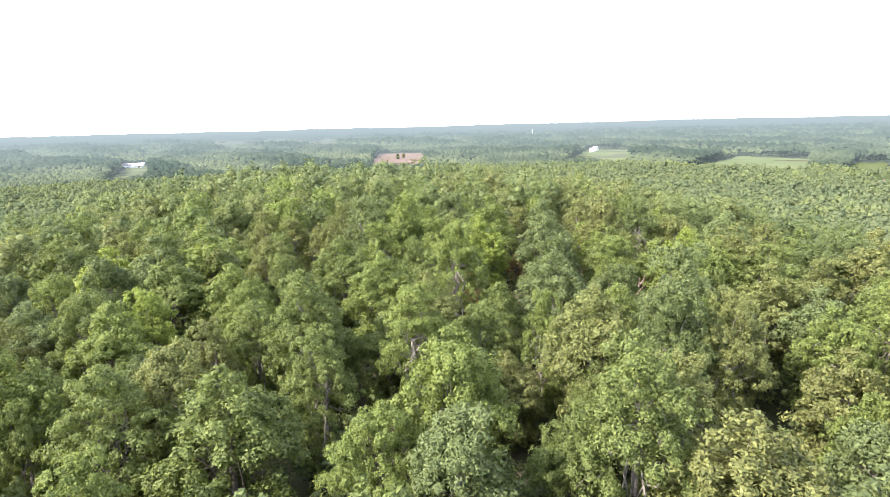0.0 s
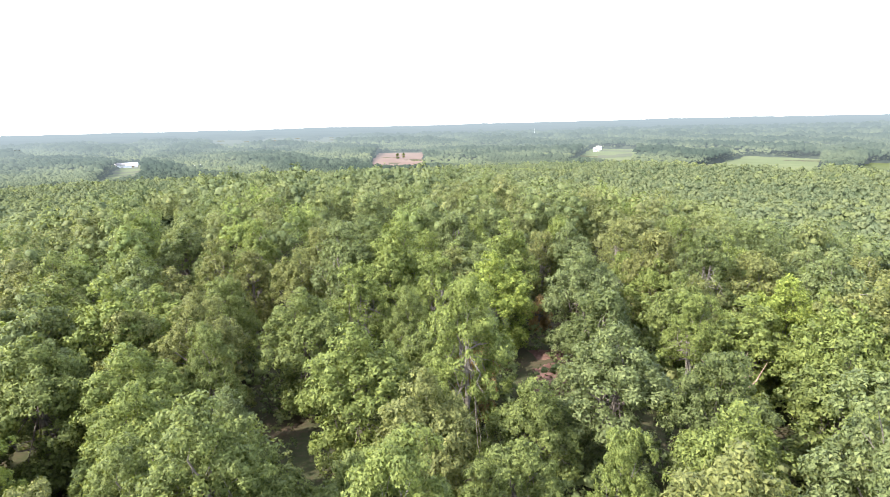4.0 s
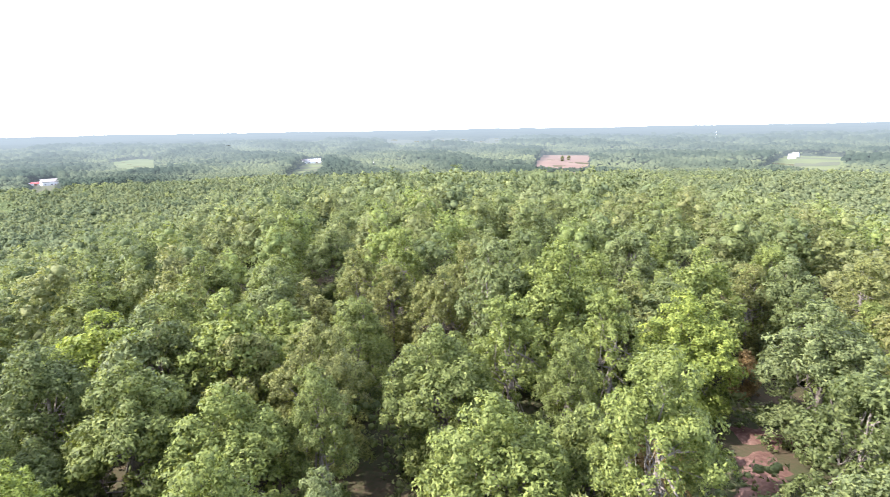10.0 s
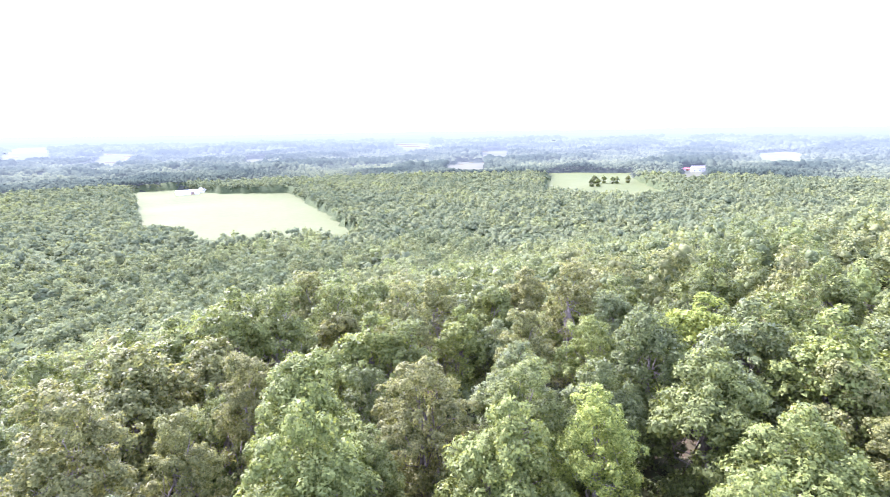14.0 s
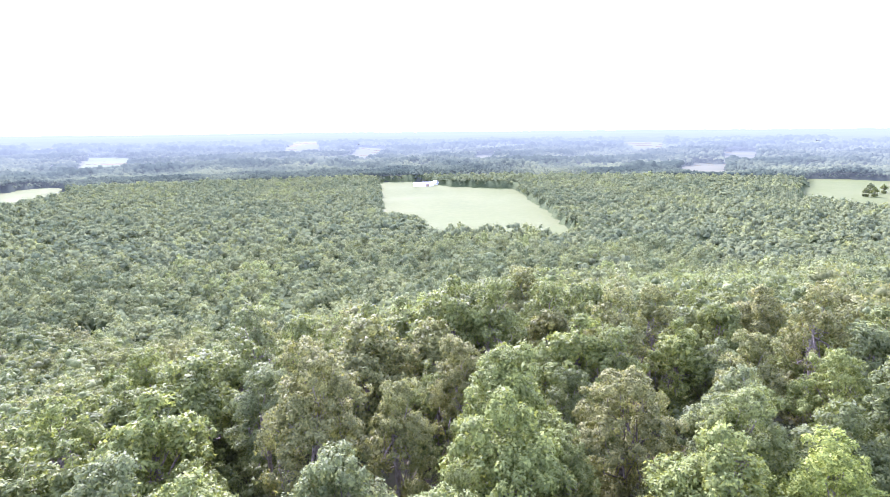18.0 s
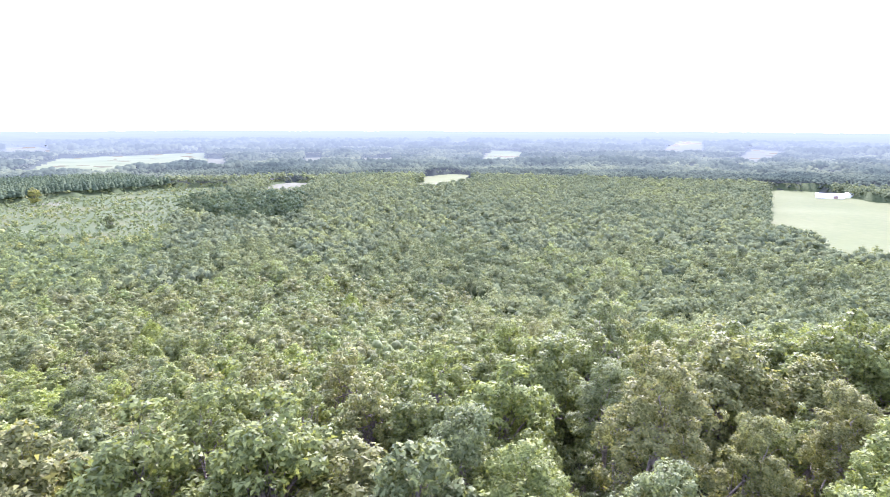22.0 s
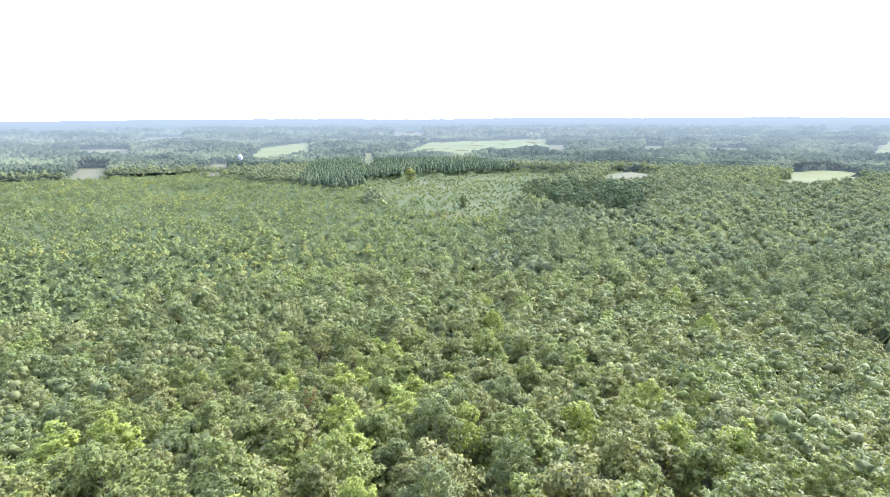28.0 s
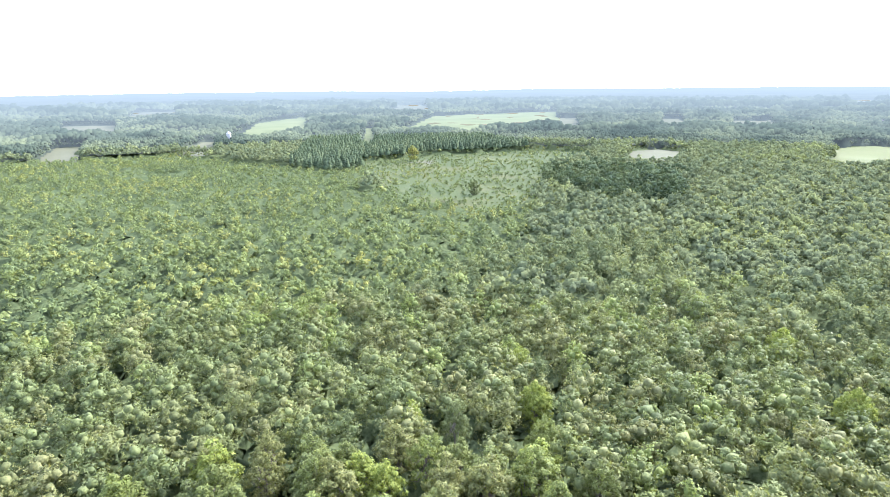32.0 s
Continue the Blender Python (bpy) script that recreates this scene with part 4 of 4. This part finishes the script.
near_border = np.hypot(border[0], border[1]) < 640
# tinted slightly lighter to offset the dark of their backlit side
wood("field_edge_trees", "green trees leafy to the ground along the fields", chosen(border, near_border), 50, 1, 0.9, hazy_plain_leaves, 29, height=(5.0, 11.0), slim=0.34, lobes=6, depth=0.75, sides=4, full=0.6, shift=0.1)
wood("far_field_edge_trees", "hazy trees along far fields", chosen(border, ~near_border), 6, 1, 1.5, hazed_leaves, 35, height=(5.0, 10.0), slim=0.36, lobes=3, depth=0.7, sides=4, full=0.95, under=False)
wood("scrub_edge", "low yellow-green saplings along the clearing", edge_trees([CLEARING], 1500), 14, 1, 0.7, young_leaves, 30, height=(3.0, 7.5), slim=0.4, lobes=4, depth=0.8, sides=5, full=1.1, shift=0.2)
bush = tree_grid_open(4.0, 700, 15)
wood("scrub_bushes", "low green bushes scattered over the clearing", chosen(bush, inside(CLEARING, bush[0], bush[1])), 16, 1, 0.6, young_leaves, 27, height=(0.7, 2.4), slim=0.6, lobes=3, depth=0.6, sides=4, full=0.8, lift=0.5)


# ---- the far country, as a backdrop ----
def far_band(r0, r1, n, lift, rough):
    """The closed roof of the far woods as one rough sheet, open over the fields."""
    far_r = np.geomspace(r0, r1, n)
    far_a = np.linspace(0, 2 * math.pi, 1151)[:-1]
    fx, fy = polar(far_r, far_a)
    jr = np.random.RandomState(31)
    fx, fy = fx + jr.normal(size=fx.shape) * 1.6, fy + jr.normal(size=fy.shape) * 1.6
    bare = open_land(fx, fy)
    ground_z = land(fx, fy)
    fz = np.where(bare, ground_z - 1.0, ground_z + lift + rough * (jr.uniform(0, 1, fx.shape) + 0.4 * swell(fx, fy, 130, 12) + 1.1 * (swell(fx, fy, 300, 19) > 0.35)))
    na = len(far_a)
    qi = (np.arange(n - 1)[:, None] * na + np.arange(na)[None]).ravel()
    qj = (np.arange(n - 1)[:, None] * na + (np.arange(na)[None] + 1) % na).ravel()
    quads = np.stack([qi, qj, qj + na, qi + na], 1)
    quads = quads[~bare.ravel()[quads].all(1)]
    ftint = np.clip(0.45 + swell(fx, fy, 240, 14) * 0.2 + jr.uniform(-0.35, 0.35, fx.shape) - 0.3 * (swell(fx, fy, 300, 19) > 0.35), 0, 1).ravel()
    ob = sheet("backdrop", np.stack([fx, fy, fz], -1).reshape(-1, 3), quads, hazed_country, tint=ftint)
    return tagged(ob, "distant hazy woodland reaching to the horizon", "woodland", kind="structure")


far_band(632, 1900, 70, 2.5, 2.0)
far_band(1890, 4900, 110, 6.0, 2.2)
def massed(trees):
    """Far trees gathered into taller, darker stands with lower growth between."""
    x, y, z, a1, a2, a3 = trees
    stand = np.clip(0.5 + 0.9 * swell(x, y, 210, 19) + 0.35 * swell(x, y, 60, 23), 0, 1)
    return x, y, z, (np.floor(a1 * 12) + np.clip(0.85 - 0.75 * stand + 0.3 * (a3 - 0.5), 0, 0.99)) / 12, np.clip(0.75 * stand + 0.35 * a2, 0, 1), a3


wood("far_woods", "hazy green woodland far out over the plain", massed(chosen(low, plain & (lr >= 645))), 10, 1, 1.3, hazed_leaves, 36, height=(7.5, 14.0), lobes=4, slim=0.36, full=0.9, sides=4, depth=0.34, under=False, lift=0.9)
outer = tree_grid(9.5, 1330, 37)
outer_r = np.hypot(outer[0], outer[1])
wood("far_woods", "hazy green woodland far out over the plain", massed(chosen(outer, (outer_r > 755) & (outer_r < 1325) & in_sight(outer[0], outer[1]) & ~inside(PINE_STAND, outer[0], outer[1]))), 4, 1, 1.8, hazed_leaves, 38,
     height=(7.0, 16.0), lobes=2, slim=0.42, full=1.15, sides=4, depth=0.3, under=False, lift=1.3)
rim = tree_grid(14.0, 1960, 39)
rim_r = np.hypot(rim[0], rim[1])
wood("far_woods", "pale hazy woodland near the horizon", massed(chosen(rim, (rim_r > 1320) & (rim_r < 1950) & in_sight(rim[0], rim[1]))), 0, 1, 1.8, hazed_leaves, 40,
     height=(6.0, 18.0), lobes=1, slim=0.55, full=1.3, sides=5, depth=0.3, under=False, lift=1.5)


# ---- bare red earth between the trees ----
def dirt_patch(x, y, radius, seed):
    r = np.random.RandomState(seed)
    n, m = 26, 6
    a = np.arange(n) * 2 * math.pi / n
    edge = radius * (1 + 0.25 * np.sin(a * 2 + r.uniform(0, 6)) + 0.16 * np.sin(a * 5 + r.uniform(0, 6)) + r.uniform(-0.08, 0.08, n))
    k = (np.arange(m) + 0.05) / (m - 1 + 0.05)
    px, py = x + np.outer(k, edge * np.cos(a)), y + np.outer(k, edge * np.sin(a))
    pz = land(px, py) + 0.16 * (1 - k[:, None] ** 4) - 0.02 + r.uniform(-0.03, 0.03, px.shape)
    i = (np.arange(m - 1)[:, None] * n + np.arange(n)[None]).ravel()
    j = (np.arange(m - 1)[:, None] * n + (np.arange(n)[None] + 1) % n).ravel()
    ob = sheet("dirt_patch", np.stack([px, py, pz], -1).reshape(-1, 3), np.stack([i, i + n, j + n, j], 1), red_soil, smooth=True)
    return tagged(ob, "bare red earth between the trees", "ground", kind="structure")


for k, (cx, cy, cr) in enumerate(CLEARINGS):
    dirt_patch(cx, cy, cr + 0.7, 60 + k)


# ---- farm buildings far out on the plain ----
def plain_material(name, colour, rough=0.7, metal=0.0):
    m, t, p = material(name)
    n = noise_of(t, 0.8, 6.0)
    dull = tuple(c * 0.8 for c in colour)
    t.links.new(ramp(t, n, [(0.3, dull), (0.7, colour)]), p.inputs["Base Color"])
    p.inputs["Roughness"].default_value, p.inputs["Metallic"].default_value = rough, metal
    return m


white_paint = plain_material("white_paint", (0.62, 0.62, 0.60))
white_roof = plain_material("white_sheet_roof", (0.66, 0.67, 0.68), 0.45)
red_roof = plain_material("red_sheet_roof", (0.36, 0.07, 0.06), 0.5)
dull_metal = plain_material("dull_metal", (0.26, 0.26, 0.25), 0.6)
grey_roof = plain_material("grey_shingles", (0.20, 0.19, 0.18), 0.9)
brown_boards = plain_material("brown_boards", (0.20, 0.13, 0.09), 0.85)
dark_glass = plain_material("window_glass", (0.03, 0.035, 0.04), 0.15)


def part(name, bm, mat, parent, label=""):
    me = bpy.data.meshes.new(name)
    bm.normal_update()
    bm.to_mesh(me)
    bm.free()
    me.materials.append(mat)
    ob = new(name, me)
    ob.parent = parent
    if label:
        ob["label"] = label
    return ob


def box(bm, x0, x1, y0, y1, z0, z1):
    bmesh.ops.create_cube(bm, size=1, matrix=Matrix.LocRotScale(((x0 + x1) / 2, (y0 + y1) / 2, (z0 + z1) / 2), None, (x1 - x0, y1 - y0, z1 - z0)))


def building(name, label, x, y, length, width, height, pitch, turn, wall, roof, windows, door_width):
    base = new(name)
    base.matrix_basis = pose(x, y, float(land(x, y)) - 0.1, 0, 0, turn)
    bm = bmesh.new()
    box(bm, -length / 2, length / 2, -width / 2, width / 2, 0, height)
    for side in (-1, 1):                                             # gable ends
        xx = side * length / 2
        tri = [bm.verts.new(p) for p in ((xx, -width / 2, height), (xx, width / 2, height), (xx, 0, height + pitch))]
        bm.faces.new(tri)
    part("wall", bm, wall, base)
    bm = bmesh.new()
    for side in (-1, 1):
        a, over = side * (width / 2 + 0.5), 0.6
        low = height - 0.5 * pitch / (width / 2)
        pts = [(-length / 2 - over, a, low), (length / 2 + over, a, low), (length / 2 + over, 0, height + pitch), (-length / 2 - over, 0, height + pitch)]
        lower, upper = [bm.verts.new(p) for p in pts], [bm.verts.new((p[0], p[1], p[2] + 0.22)) for p in pts]
        bm.faces.new(lower)
        bm.faces.new(upper)
        for k in range(4):
            bm.faces.new((lower[k], lower[(k + 1) % 4], upper[(k + 1) % 4], upper[k]))
    bmesh.ops.recalc_face_normals(bm, faces=bm.faces)
    part("roof", bm, roof, base)
    for side in (-1, 1):
        for k in range(windows):
            wx = length * ((k + 0.5) / windows - 0.5)
            bm = bmesh.new()
            box(bm, wx - 0.6, wx + 0.6, side * width / 2 - 0.05, side * width / 2 + 0.06, 1.0, 2.3)
            part("window", bm, dark_glass, base)
        bm = bmesh.new()
        dx = length * 0.18
        box(bm, dx - door_width / 2, dx + door_width / 2, side * width / 2 - 0.05, side * width / 2 + 0.09, 0.1, min(height - 0.2, door_width * 0.6 + 1.6))
        part("door", bm, brown_boards, base)
    return tagged(base, label, "building", "farm buildings")


def barn(x, y, length, turn, red=False):
    label = "long low white barn with a red sheet roof" if red else "long low white barn with a pale sheet roof"
    return building("barn", label, x, y, length, length * 0.4, 2.9, 1.5, turn, white_paint, red_roof if red else white_roof, 0, 3.2)


def shed(x, y, length, turn):
    return building("shed", "white metal shed with a pale roof", x, y, length, length * 0.5, 3.2, 1.4, turn, white_paint, white_roof, 2, 2.6)


def house(x, y, length, turn):
    return building("house", "white farmhouse with a grey pitched roof", x, y, length, length * 0.62, 4.6, 2.8, turn, white_paint, grey_roof, 3, 1.1)


def silo(x, y, width, turn):
    base = new("silo")
    base.matrix_basis = pose(x, y, float(land(x, y)) - 0.1, 0, 0, turn)
    bm = bmesh.new()
    bmesh.ops.create_cone(bm, cap_ends=True, segments=20, radius1=width / 2, radius2=width / 2, depth=14, matrix=Matrix.Translation((0, 0, 7)))
    part("drum", bm, dull_metal, base)
    bm = bmesh.new()
    bmesh.ops.create_cone(bm, cap_ends=True, segments=20, radius1=width / 2 + 0.25, radius2=0.4, depth=2.4, matrix=Matrix.Translation((0, 0, 15.2)))
    part("roof", bm, dull_metal, base)
    return tagged(base, "tall pale silo among dark trees", "silo", "farm buildings")


barn(-594, -87, 20, -250)
barn(-612, -67, 22, -269)
house(-632, -79, 9, -233)
shed(-350, 817, 9, 28)
house(-487, 863, 13, 49)
barn(-474, 870, 18, 19)
house(256, 959, 9, 0)
house(277, 1019, 9, -45)
silo(45, -703, 4.6, -176)
house(-842, -706, 20, -220)
house(-322, -548, 13, -170)
barn(-352, -550, 16, -213)
house(-607, 502, 18, 62)
house(-622, 538, 15, 29)
shed(-614, 473, 14, 52)
barn(-630, 498, 20, 57, True)
house(-622, 739, 14, 70)
shed(-626, -541, 12, -229)
house(-897, -756, 13, -215)
house(-866, -222, 14, -256)
barn(-497, 912, 24, 37)


def radio_mast(x, y, height):
    """A guyed lattice mast far out in the woods."""
    base = new("radio_mast")
    base.matrix_basis = pose(x, y, float(land(x, y)), 0, 0, 0)
    corners = [(math.cos(a) * 0.5, math.sin(a) * 0.5) for a in (0, 2.094, 4.189)]
    for cx, cy in corners:
        bm = bmesh.new()
        box(bm, cx - 0.09, cx + 0.09, cy - 0.09, cy + 0.09, 0, height)
        part("leg", bm, white_roof, base)
    for k in range(int(height / 5)):
        bm = bmesh.new()
        box(bm, -0.55, 0.55, -0.55, 0.55, k * 5 + 2.4, k * 5 + 2.6)
        part("platform", bm, white_roof, base)
    return tagged(base, "thin grey lattice radio mast above distant woods", "mast")


radio_mast(256, 1621, 30.0)
